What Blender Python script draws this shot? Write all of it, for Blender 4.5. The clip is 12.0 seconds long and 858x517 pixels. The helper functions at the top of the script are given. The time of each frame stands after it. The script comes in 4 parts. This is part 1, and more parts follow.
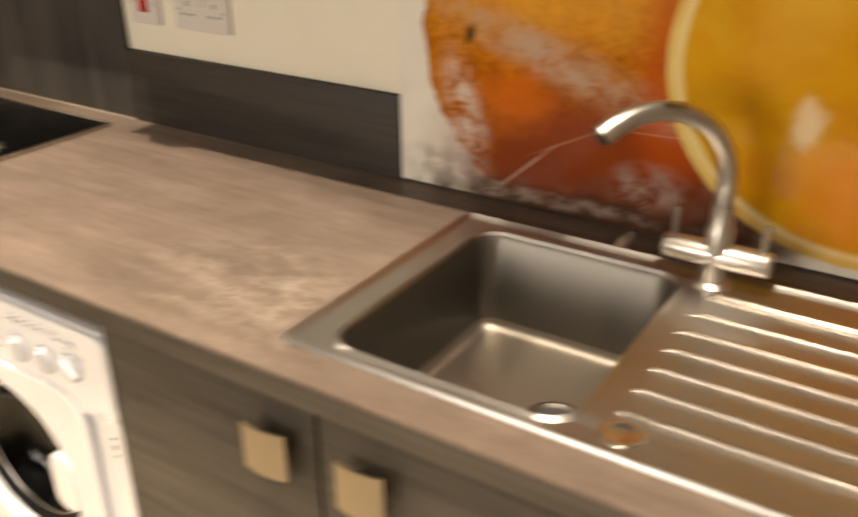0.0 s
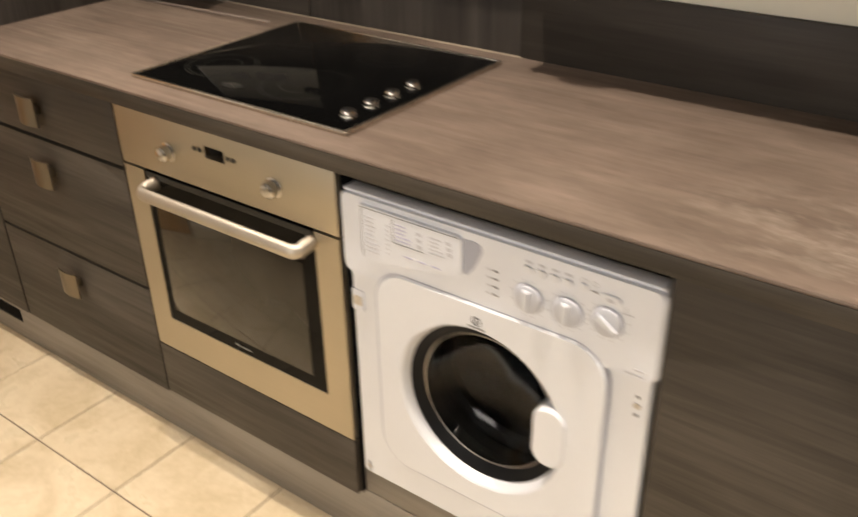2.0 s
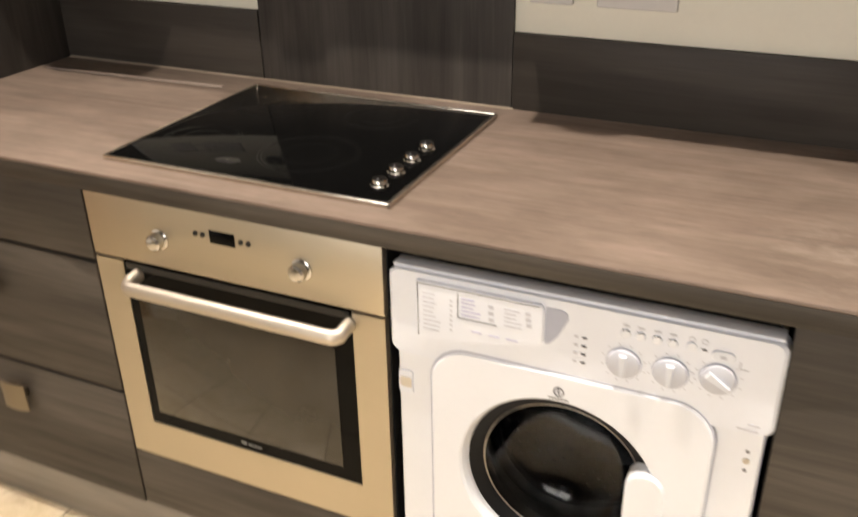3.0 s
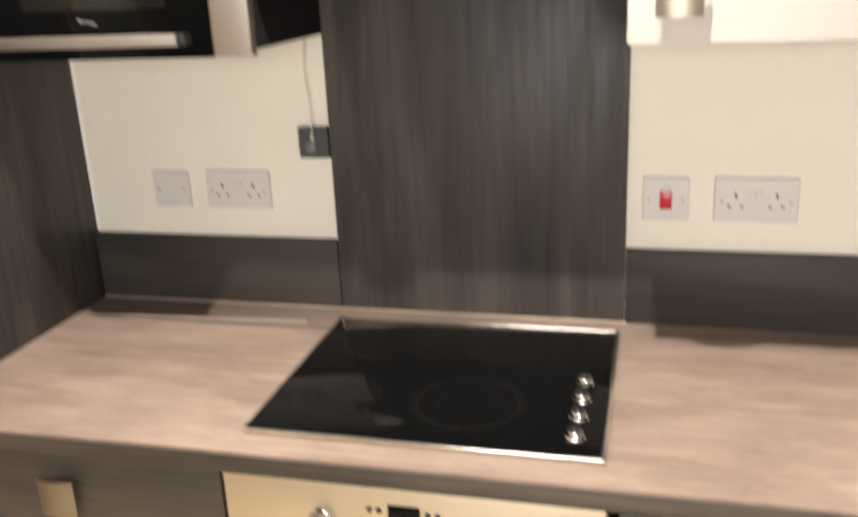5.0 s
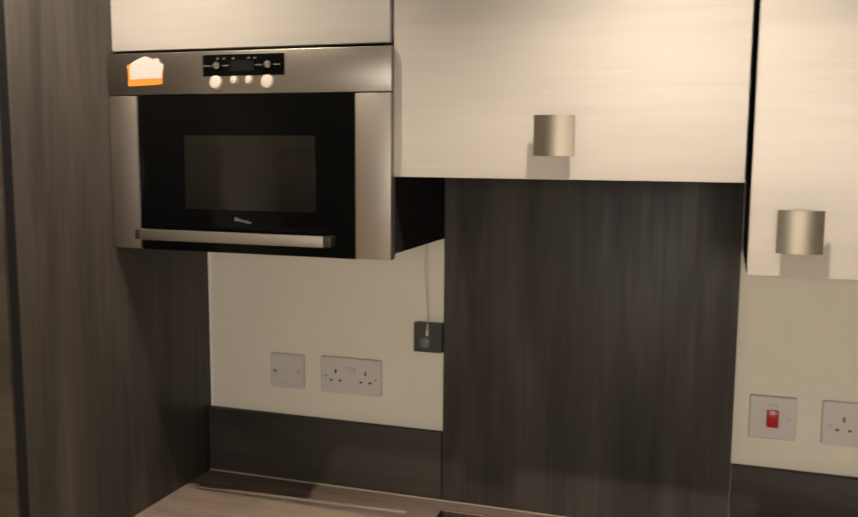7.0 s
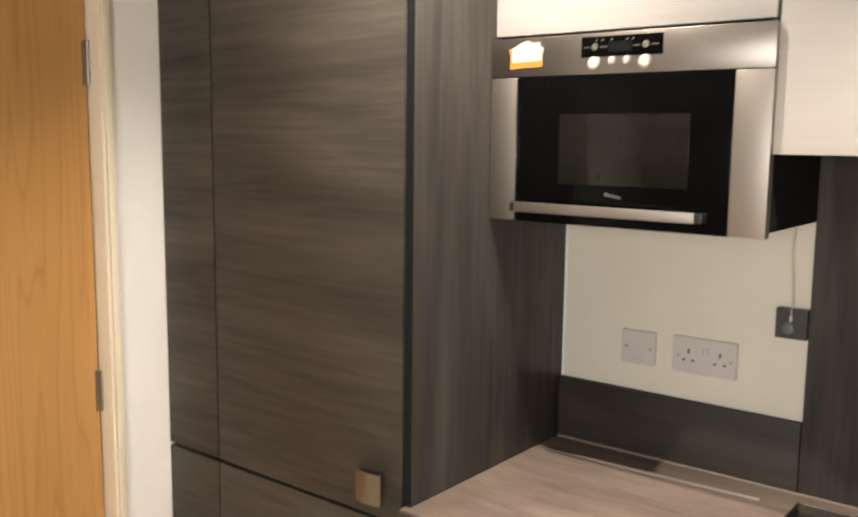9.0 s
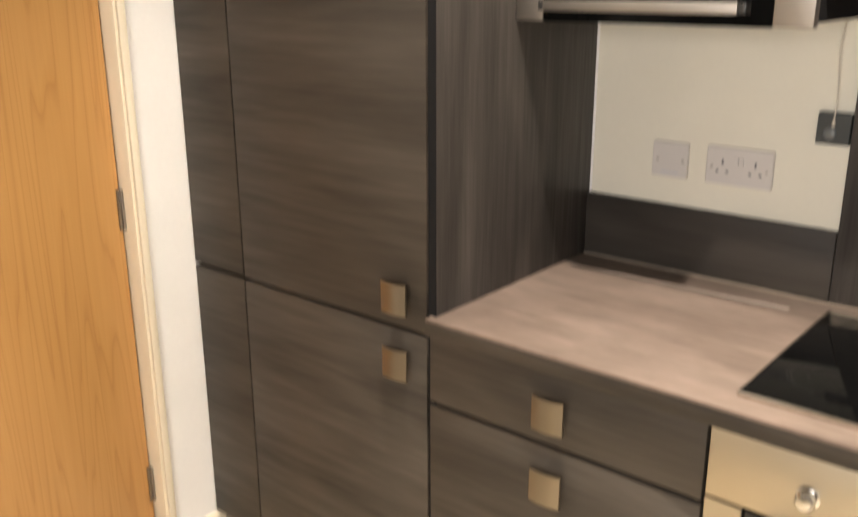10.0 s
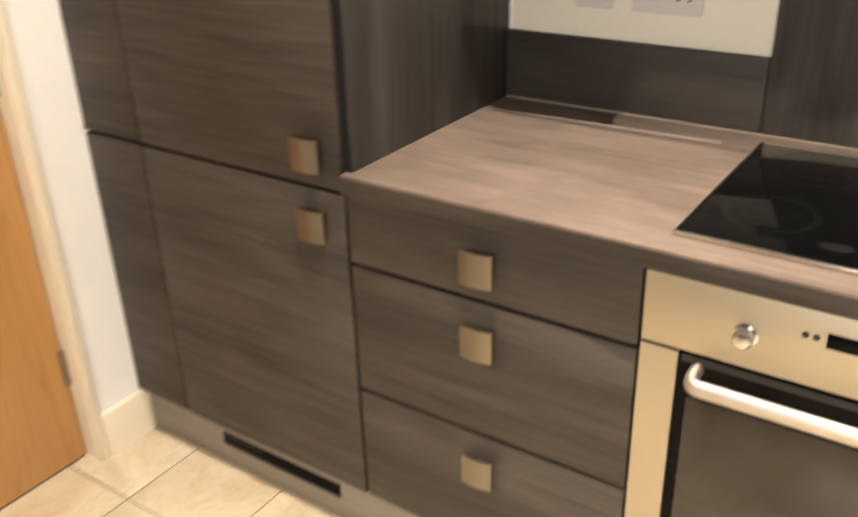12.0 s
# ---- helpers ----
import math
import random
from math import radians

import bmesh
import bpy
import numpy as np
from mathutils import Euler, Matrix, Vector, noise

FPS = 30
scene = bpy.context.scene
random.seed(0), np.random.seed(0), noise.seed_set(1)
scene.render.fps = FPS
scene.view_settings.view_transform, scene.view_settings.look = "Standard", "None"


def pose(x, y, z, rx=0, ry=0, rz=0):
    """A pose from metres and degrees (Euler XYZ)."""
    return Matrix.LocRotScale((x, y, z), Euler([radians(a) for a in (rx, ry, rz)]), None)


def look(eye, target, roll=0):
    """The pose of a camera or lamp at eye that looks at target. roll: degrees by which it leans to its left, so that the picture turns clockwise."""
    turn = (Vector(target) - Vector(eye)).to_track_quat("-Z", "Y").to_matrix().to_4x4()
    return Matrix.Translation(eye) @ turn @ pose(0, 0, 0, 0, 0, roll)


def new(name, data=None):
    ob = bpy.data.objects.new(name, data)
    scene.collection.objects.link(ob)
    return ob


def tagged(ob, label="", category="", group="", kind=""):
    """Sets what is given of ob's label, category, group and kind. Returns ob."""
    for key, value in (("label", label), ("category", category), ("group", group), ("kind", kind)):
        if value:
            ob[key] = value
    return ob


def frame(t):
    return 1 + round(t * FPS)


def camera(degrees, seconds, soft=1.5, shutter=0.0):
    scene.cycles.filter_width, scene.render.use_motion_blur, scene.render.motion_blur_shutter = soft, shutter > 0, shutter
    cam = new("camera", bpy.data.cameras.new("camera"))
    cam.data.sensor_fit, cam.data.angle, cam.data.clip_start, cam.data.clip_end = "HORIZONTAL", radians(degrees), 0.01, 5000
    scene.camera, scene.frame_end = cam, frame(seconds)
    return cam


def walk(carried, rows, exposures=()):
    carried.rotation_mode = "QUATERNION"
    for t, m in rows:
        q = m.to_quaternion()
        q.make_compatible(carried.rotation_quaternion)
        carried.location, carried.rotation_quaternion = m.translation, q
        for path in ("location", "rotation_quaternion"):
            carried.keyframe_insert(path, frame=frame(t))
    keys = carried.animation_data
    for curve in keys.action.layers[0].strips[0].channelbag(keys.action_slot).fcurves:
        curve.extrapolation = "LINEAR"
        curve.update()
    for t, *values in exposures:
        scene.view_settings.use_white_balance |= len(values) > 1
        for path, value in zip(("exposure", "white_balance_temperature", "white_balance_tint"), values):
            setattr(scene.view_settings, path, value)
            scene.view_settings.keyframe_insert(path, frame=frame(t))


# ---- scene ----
cam = camera(51.6, 12.0, soft=1.5, shutter=0.8)
PATH = [
    (0, (2.722, -0.65, 1.484), (1.746, 0.859, 0.605), -0.5),
    (0.5, (2.603, -0.792, 1.481), (1.544, 0.659, 0.602), -1.2),
    (1, (2.442, -0.926, 1.457), (1.395, 0.492, 0.511), -1.2),
    (1.5, (2.279, -0.949, 1.431), (1.232, 0.427, 0.426), -1.0),
    (2, (2.101, -0.979, 1.46), (1.05, 0.408, 0.473), -1.1),
    (2.5, (1.908, -1.039, 1.464), (1.006, 0.469, 0.509), -1.3),
    (2.7, (1.836, -1.072, 1.468), (1.01, 0.485, 0.522), -1.2),
    (4.3, (1.379, -1.002, 1.457), (0.835, 0.751, 0.662), -3.1),
    (4.5, (1.325, -1.013, 1.534), (0.826, 0.749, 0.732), -3.7),
    (5, (1.215, -1.096, 1.608), (0.728, 0.738, 0.977), -2.7),
    (5.5, (1.168, -1.161, 1.65), (0.617, 0.708, 1.199), -1.7),
    (6, (1.151, -1.192, 1.666), (0.555, 0.689, 1.343), -1.1),
    (6.5, (1.14, -1.195, 1.675), (0.539, 0.696, 1.421), -0.3),
    (7, (1.128, -1.196, 1.674), (0.504, 0.688, 1.429), 0.4),
    (7.5, (1.101, -1.224, 1.678), (0.293, 0.586, 1.413), 0.0),
    (7.7, (1.091, -1.236, 1.684), (0.172, 0.521, 1.423), -0.5),
    (9.3, (1.057, -1.312, 1.623), (-0.196, 0.216, 1.314), 0.9),
    (9.5, (1.047, -1.308, 1.602), (-0.197, 0.207, 1.203), 0.8),
    (10, (1.048, -1.28, 1.555), (-0.176, 0.183, 0.957), -0.2),
    (10.5, (1.061, -1.254, 1.505), (-0.133, 0.151, 0.73), -0.9),
    (11, (1.052, -1.243, 1.484), (-0.099, 0.121, 0.582), -1.1),
    (11.5, (1.038, -1.244, 1.489), (-0.085, 0.132, 0.57), -1.6),
    (12, (0.99, -1.185, 1.499), (-0.035, 0.284, 0.606), -1.8),
]
EXPOSURES = [(0.0, 0.07, 7150, 10), (0.5, -0.06, 7020, 10), (1.0, -0.21, 6670, 10), (1.5, -0.35, 6570, 10), (2.0, -0.45, 6570, 10), (2.5, -0.23, 6370, 10), (4.5, 0.3, 6220, 10), (5.0, 0.61, 6020, 10), (5.4, 0.48, 5970, 10),
             (6.0, 0.19, 6120, 10), (6.4, -0.19, 6620, 10), (7.0, -0.51, 6720, 10), (7.5, -0.2, 6670, 10), (9.5, 0.2, 6070, 10), (10.0, 0.33, 6220, 10), (10.5, 0.38, 6320, 10), (12.0, 0.3, 6420, 10)]
walk(cam, [(t, look(eye, target, roll)) for t, eye, target, roll in PATH], EXPOSURES)

# ---- world and lamps ----
world = bpy.data.worlds.new("world")
scene.world = world
world.use_nodes = True
world.node_tree.nodes["Background"].inputs[0].default_value = (0.6, 0.5, 0.4, 1)
world.node_tree.nodes["Background"].inputs[1].default_value = 0.02
CEILING = 2.50
# the y -1.30 row is unseen, added to brighten floor and door fronts
# x, y, watts, cone, edge
DOWNLIGHTS = [(1.07, -0.145, 195, 94, 1.0), (0.12, -0.145, 128, 112, 1.0), (2.40, -0.145, 165, 96, 1.0), (0.06, -1.30, 100, 80, 0.6), (1.00, -1.30, 135, 70, 0.7),
              (2.70, -1.30, 300, 88, 0.6)]
LAMPS = [(row[0], row[1]) for row in DOWNLIGHTS]
for lx, ly, watts, cone, edge in DOWNLIGHTS:
    data = bpy.data.lights.new("downlight_beam", "SPOT")
    data.energy, data.color = watts, (1.0, 0.87, 0.725)
    data.spot_size, data.spot_blend, data.shadow_soft_size = radians(cone), edge, 0.01
    new("downlight_beam", data).matrix_world = pose(lx, ly, CEILING - 0.035)
# front fill, placed as sky light through an unseen, assumed window opposite the units
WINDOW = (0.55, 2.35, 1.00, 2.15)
data = bpy.data.lights.new("window_fill", "AREA")
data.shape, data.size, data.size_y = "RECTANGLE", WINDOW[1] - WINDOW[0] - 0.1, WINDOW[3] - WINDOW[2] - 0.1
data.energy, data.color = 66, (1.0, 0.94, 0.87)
new("window_fill", data).matrix_world = look(((WINDOW[0] + WINDOW[1]) / 2, -3.30, (WINDOW[2] + WINDOW[3]) / 2), ((WINDOW[0] + WINDOW[1]) / 2, 0, (WINDOW[2] + WINDOW[3]) / 2))


# ---- materials ----
def nodes_of(name):
    m = bpy.data.materials.new(name)
    m.use_nodes = True
    nt = m.node_tree
    return m, nt, nt.nodes["Principled BSDF"]


def link(nt, a, b):
    nt.links.new(a, b)


def coords(nt, scale, jitter=True):
    """Object coordinates, shifted a little from object to object, stretched by scale."""
    tc = nt.nodes.new("ShaderNodeTexCoord")
    out = tc.outputs["Object"]
    if jitter:
        info = nt.nodes.new("ShaderNodeObjectInfo")
        mul = nt.nodes.new("ShaderNodeMath")
        mul.operation = "MULTIPLY"
        mul.inputs[1].default_value = 31.0
        link(nt, info.outputs["Random"], mul.inputs[0])
        add = nt.nodes.new("ShaderNodeVectorMath")
        link(nt, out, add.inputs[0])
        link(nt, mul.outputs[0], add.inputs[1])
        out = add.outputs[0]
    mp = nt.nodes.new("ShaderNodeMapping")
    mp.inputs["Scale"].default_value = scale
    link(nt, out, mp.inputs["Vector"])
    return mp.outputs[0]


def noise_of(nt, vec, scale, detail=4.0, rough=0.55, warp=0.0):
    n = nt.nodes.new("ShaderNodeTexNoise")
    n.inputs["Scale"].default_value, n.inputs["Detail"].default_value = scale, detail
    n.inputs["Roughness"].default_value, n.inputs["Distortion"].default_value = rough, warp
    if vec is not None:
        link(nt, vec, n.inputs["Vector"])
    return n.outputs["Fac"]


def ramp_of(nt, fac, stops):
    r = nt.nodes.new("ShaderNodeValToRGB")
    while len(r.color_ramp.elements) < len(stops):
        r.color_ramp.elements.new(0.5)
    for e, (p, c) in zip(r.color_ramp.elements, stops):
        e.position, e.color = p, (*c, 1) if len(c) == 3 else c
    link(nt, fac, r.inputs[0])
    return r.outputs[0]


def blend(nt, fac, a, b, mode="MIX"):
    m = nt.nodes.new("ShaderNodeMix")
    m.data_type, m.blend_type = "RGBA", mode
    for sock, v in ((m.inputs[0], fac), (m.inputs[6], a), (m.inputs[7], b)):
        if isinstance(v, (int, float)):
            sock.default_value = v
        elif isinstance(v, tuple):
            sock.default_value = (*v, 1)
        else:
            link(nt, v, sock)
    return m.outputs[2]


def maths(nt, op, a, b=0.0, clamp=False):
    m = nt.nodes.new("ShaderNodeMath")
    m.operation, m.use_clamp = op, clamp
    for sock, v in ((m.inputs[0], a), (m.inputs[1], b)):
        if isinstance(v, (int, float)):
            sock.default_value = v
        else:
            link(nt, v, sock)
    return m.outputs[0]


def bump(nt, bsdf, height, strength, distance=0.001):
    b = nt.nodes.new("ShaderNodeBump")
    b.inputs["Strength"].default_value, b.inputs["Distance"].default_value = strength, distance
    link(nt, height, b.inputs["Height"])
    link(nt, b.outputs[0], bsdf.inputs["Normal"])


def plain(name, color, rough=0.5, metal=0.0, grain=0.04, gloss=0.5):
    """A plain surface with a faint mottle of its own."""
    m, nt, b = nodes_of(name)
    v = coords(nt, (1, 1, 1))
    big = noise_of(nt, v, 6.0)
    fine = noise_of(nt, v, 90.0, 3)
    f = maths(nt, "ADD", maths(nt, "MULTIPLY", big, 0.7), maths(nt, "MULTIPLY", fine, 0.3))
    lo = tuple(c * (1 - 2.5 * grain) for c in color)
    hi = tuple(min(1, c * (1 + 2.5 * grain)) for c in color)
    link(nt, ramp_of(nt, f, [(0.3, lo), (0.7, hi)]), b.inputs["Base Color"])
    b.inputs["Roughness"].default_value, b.inputs["Metallic"].default_value = rough, metal
    b.inputs["Specular IOR Level"].default_value = gloss
    bump(nt, b, fine, 0.05)
    return m


def wood(name, axis, stops, rough=0.42, relief=0.12, broad=4.5, lines=0.25, gloss=0.5):
    """Laminate with a printed grain that runs along axis; stops are dark, middle and light."""
    m, nt, b = nodes_of(name)

    def stretch(along, across):
        return tuple(along if i == axis else across for i in range(3))
    v1 = coords(nt, stretch(0.9, broad))
    v2 = coords(nt, stretch(2.5, 55.0))
    v3 = coords(nt, stretch(9.0, 260.0))
    streak = noise_of(nt, v1, 1.6, 3, 0.5, 0.6)
    line = noise_of(nt, v2, 1.3, 5, 0.6, 0.4)
    fine = noise_of(nt, v3, 1.0, 2)
    f = maths(nt, "ADD", maths(nt, "MULTIPLY", streak, 0.90 - lines), maths(nt, "ADD", maths(nt, "MULTIPLY", line, lines), maths(nt, "MULTIPLY", fine, 0.10)))
    link(nt, ramp_of(nt, f, [(0.34, stops[0]), (0.5, stops[1]), (0.68, stops[2])]), b.inputs["Base Color"])
    link(nt, ramp_of(nt, line, [(0.3, (rough + 0.1,) * 3), (0.7, (rough - 0.06,) * 3)]), b.inputs["Roughness"])
    b.inputs["Specular IOR Level"].default_value = gloss
    bump(nt, b, maths(nt, "ADD", line, fine), relief, 0.0006)
    return m


def steel(name, color, rough, axis=0, scratch=0.10):
    """Brushed metal, the brush marks running along axis."""
    m, nt, b = nodes_of(name)
    v = coords(nt, tuple(2.0 if i == axis else 300.0 for i in range(3)))
    brush = noise_of(nt, v, 1.0, 3)
    big = noise_of(nt, coords(nt, (1, 1, 1)), 5.0, 3)
    b.inputs["Metallic"].default_value = 1.0
    link(nt, blend(nt, big, tuple(c * 0.9 for c in color), tuple(min(1, c * 1.08) for c in color)), b.inputs["Base Color"])
    r = maths(nt, "ADD", maths(nt, "MULTIPLY", brush, scratch), maths(nt, "ADD", maths(nt, "MULTIPLY", big, 0.08), rough - 0.08))
    link(nt, r, b.inputs["Roughness"])
    bump(nt, b, brush, 0.03, 0.0002)
    return m


DARK = ((0.031, 0.0263, 0.0210), (0.057, 0.0480, 0.0383), (0.093, 0.0790, 0.0640))
M_DARK_H = wood("dark_oak_laminate_across", 0, DARK, 0.5, lines=0.30, gloss=0.22)
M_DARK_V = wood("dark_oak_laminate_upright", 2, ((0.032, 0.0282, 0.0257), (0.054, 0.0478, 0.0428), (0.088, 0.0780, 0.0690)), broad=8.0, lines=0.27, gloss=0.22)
# darker copy of the dark oak; shade under the wall units is in its colour
M_UPSTAND = wood("shaded_oak_laminate", 0, ((0.026, 0.022, 0.0185), (0.046, 0.039, 0.033), (0.074, 0.064, 0.054)), 0.5, lines=0.16, gloss=0.2)
M_TOP = wood("worktop_laminate", 0, ((0.122, 0.091, 0.073), (0.154, 0.117, 0.094), (0.194, 0.150, 0.122)), 0.36, 0.10, 7.0, 0.15, 0.13)


def worn_patches(m):
    """Pale scuffs on the worktop between the washing machine and the sink."""
    nt = m.node_tree
    b = nt.nodes["Principled BSDF"]
    base = b.inputs["Base Color"].links[0].from_socket
    cloud = ramp_of(nt, noise_of(nt, coords(nt, (3.0, 7.5, 4.0), False), 1.0, 4, 0.6, 0.5), [(0.30, (0.83, 0.82, 0.81)), (0.50, (1.0, 1.0, 1.0)), (0.70, (1.19, 1.18, 1.18))])
    base = blend(nt, 1.0, base, cloud, "MULTIPLY")
    fleck = ramp_of(nt, noise_of(nt, coords(nt, (16, 42, 16), False), 1.0, 5, 0.65, 0.3), [(0.32, (0.88, 0.88, 0.87)), (0.68, (1.12, 1.12, 1.13))])
    base = blend(nt, 1.0, base, fleck, "MULTIPLY")
    tc = nt.nodes.new("ShaderNodeTexCoord")
    mp = nt.nodes.new("ShaderNodeMapping")
    mp.vector_type = "TEXTURE"
    mp.inputs["Location"].default_value, mp.inputs["Scale"].default_value = (0.46, -0.17, 0.04), (0.26, 0.17, 1.0)
    link(nt, tc.outputs["Object"], mp.inputs["Vector"])
    ln = nt.nodes.new("ShaderNodeVectorMath")
    ln.operation = "LENGTH"
    link(nt, mp.outputs[0], ln.inputs[0])
    area = maths(nt, "SUBTRACT", 1.15, ln.outputs["Value"], True)
    scuff = ramp_of(nt, noise_of(nt, coords(nt, (11, 19, 14), False), 1.0, 6, 0.75, 0.25), [(0.47, (0, 0, 0)), (0.66, (1, 1, 1))])
    link(nt, blend(nt, maths(nt, "MULTIPLY", maths(nt, "MULTIPLY", area, scuff), 0.75), base, (0.35, 0.30, 0.25)), b.inputs["Base Color"])


worn_patches(M_TOP)
M_WHITE_WOOD = wood("white_wood_laminate", 0, ((0.405, 0.378, 0.345), (0.445, 0.418, 0.384), (0.480, 0.455, 0.422)), 0.4, 0.06, 6.0, 0.3)
# a dark carcass, taken nearer black to include the shade in door gaps
M_CARCASS = plain("dark_carcass", (0.016, 0.0155, 0.016), 0.9, gloss=0.05)
M_PLINTH = wood("plinth_laminate", 0, ((0.15, 0.130, 0.108), (0.205, 0.180, 0.150), (0.26, 0.23, 0.193)), 0.45, 0.05)
# black that stands in for the shade inside gaps and openings
M_GAP = plain("black_shade", (0.01, 0.009, 0.008), 0.9, gloss=0.05)
M_WALL = plain("cream_wall_paint", (0.77, 0.725, 0.605), 0.65, grain=0.012)
# for the two walls out of view, darkened to hold down bounced light
M_WALL_DIM = plain("dimmed_wall_paint", (0.27, 0.24, 0.21), 0.7, grain=0.012)
M_WALL_WHITE = plain("white_wall_paint", (0.86, 0.85, 0.83), 0.6, grain=0.012)
M_TRIM = plain("cream_gloss_paint", (0.78, 0.70, 0.55), 0.35, grain=0.015)
# ceiling is out of view; set dark to cut the light it bounces
M_CEILING = plain("darkened_ceiling", (0.35, 0.34, 0.32), 0.8, grain=0.01)
M_STEEL_V = steel("brushed_steel_upright", (0.30, 0.27, 0.24), 0.32, 2)
M_OVEN_STEEL = steel("oven_steel", (0.50, 0.445, 0.345), 0.45)
M_SINK = steel("sink_steel", (0.42, 0.405, 0.385), 0.36, 0, 0.05)
# deck steel made much darker; the dimness inside the bowl is in the colour
M_BOWL = steel("shaded_bowl_steel", (0.165, 0.152, 0.133), 0.42, 2, 0.10)
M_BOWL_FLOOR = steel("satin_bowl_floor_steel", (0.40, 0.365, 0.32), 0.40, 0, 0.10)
# steel with a raised base colour that carries the lamp highlights on raised edges
M_GLINT = steel("glint_steel", (0.66, 0.61, 0.54), 0.26, 0, 0.03)
M_SATIN = steel("satin_bar_steel", (0.56, 0.51, 0.44), 0.52, 0, 0.04)
M_MW = steel("microwave_steel", (0.34, 0.305, 0.268), 0.38, 0, 0.02)
M_MW_V = plain("microwave_steel_upright", (0.34, 0.305, 0.268), 0.46, 1.0, 0.006)
M_NICKEL = steel("satin_nickel", (0.245, 0.210, 0.160), 0.37, 2)
M_BUTTON = plain("satin_button", (0.52, 0.47, 0.41), 0.4)
M_CHROME = plain("chrome", (0.56, 0.545, 0.52), 0.14, 1.0)
M_TAP = steel("brushed_tap_steel", (0.58, 0.545, 0.50), 0.36, 2, 0.06)
M_BLACK_GLASS = plain("black_glass", (0.0025, 0.0025, 0.0025), 0.06, gloss=0.07)
M_BLACK = plain("black_plastic", (0.015, 0.014, 0.013), 0.35)
M_RING = plain("grey_print", (0.009, 0.0088, 0.0085), 0.07, gloss=0.12)
M_WM = plain("white_enamel", (0.75, 0.77, 0.82), 0.28, grain=0.008)
M_WM_PLASTIC = plain("white_plastic", (0.74, 0.765, 0.83), 0.35, grain=0.01)
M_GREY_PLASTIC = plain("pale_grey_plastic", (0.50, 0.515, 0.57), 0.35, grain=0.02)
M_GREY_LIGHT = plain("whitish_plastic", (0.60, 0.62, 0.67), 0.35, grain=0.01)
# blue-grey that paints the shade in the white panel's seams and recess
M_SHADE_GREY = plain("grey_for_shade", (0.40, 0.42, 0.50), 0.4, grain=0.02)
M_SOCKET = plain("socket_plastic", (0.62, 0.58, 0.54), 0.5, grain=0.01)
M_SCREW = plain("screw_metal", (0.45, 0.42, 0.38), 0.35, 1.0)
M_INK = plain("dark_ink", (0.06, 0.06, 0.07), 0.5)
M_INK_PALE = plain("pale_grey_ink", (0.50, 0.51, 0.56), 0.5)
M_INK_BLUE = plain("violet_ink", (0.45, 0.45, 0.62), 0.5)
M_RED = plain("red_rocker", (0.45, 0.012, 0.015), 0.25)
M_ORANGE = plain("orange_sticker", (0.80, 0.24, 0.03), 0.5)
M_PAPER = plain("white_sticker", (0.50, 0.465, 0.42), 0.6)
M_CORD = plain("white_cord", (0.62, 0.56, 0.46), 0.6)
M_SEAL = plain("sealant", (0.30, 0.25, 0.19), 0.5)
M_STRIP = plain("pale_strip_tone", (0.31, 0.25, 0.215), 0.5)
M_GROUT = plain("grout", (0.20, 0.155, 0.115), 0.85)
M_RUBBER = plain("grey_rubber", (0.010, 0.010, 0.011), 0.5, gloss=0.12)
M_DRUM = plain("drum_steel", (0.20, 0.20, 0.21), 0.25, 1.0)
M_SLATE = plain("dark_plate", (0.045, 0.048, 0.045), 0.4)
M_SLATE_KNOB = plain("grey_knob", (0.13, 0.135, 0.13), 0.4)


def door_glass():
    """Smoked clear glass of the washing machine's porthole."""
    m, nt, b = nodes_of("smoked_porthole_glass")
    v = coords(nt, (1, 1, 1))
    link(nt, ramp_of(nt, noise_of(nt, v, 5.0), [(0.3, (0.22, 0.23, 0.225)), (0.7, (0.27, 0.28, 0.275))]), b.inputs["Base Color"])
    b.inputs["Transmission Weight"].default_value, b.inputs["Roughness"].default_value, b.inputs["IOR"].default_value = 1.0, 0.03, 1.28
    return m


def oven_glass():
    """Tinted glass over a dark cavity: a dim, smooth sheet with a brownish mirror."""
    m, nt, b = nodes_of("tinted_oven_glass")
    v = coords(nt, (1, 1, 1))
    link(nt, ramp_of(nt, noise_of(nt, v, 7.0), [(0.3, (0.020, 0.017, 0.012)), (0.7, (0.030, 0.025, 0.018))]), b.inputs["Base Color"])
    b.inputs["Roughness"].default_value, b.inputs["IOR"].default_value = 0.07, 1.5
    return m


def mesh_window():
    """The dark perforated screen behind a microwave's door glass."""
    m, nt, b = nodes_of("smoky_mesh_window")
    v = coords(nt, (1, 1, 1))
    cloud = noise_of(nt, v, 12.0, 2)
    link(nt, ramp_of(nt, cloud, [(0.3, (0.007, 0.0062, 0.005)), (0.7, (0.011, 0.0098, 0.008))]), b.inputs["Base Color"])
    b.inputs["Specular IOR Level"].default_value = 0.3
    b.inputs["Roughness"].default_value = 0.12
    return m


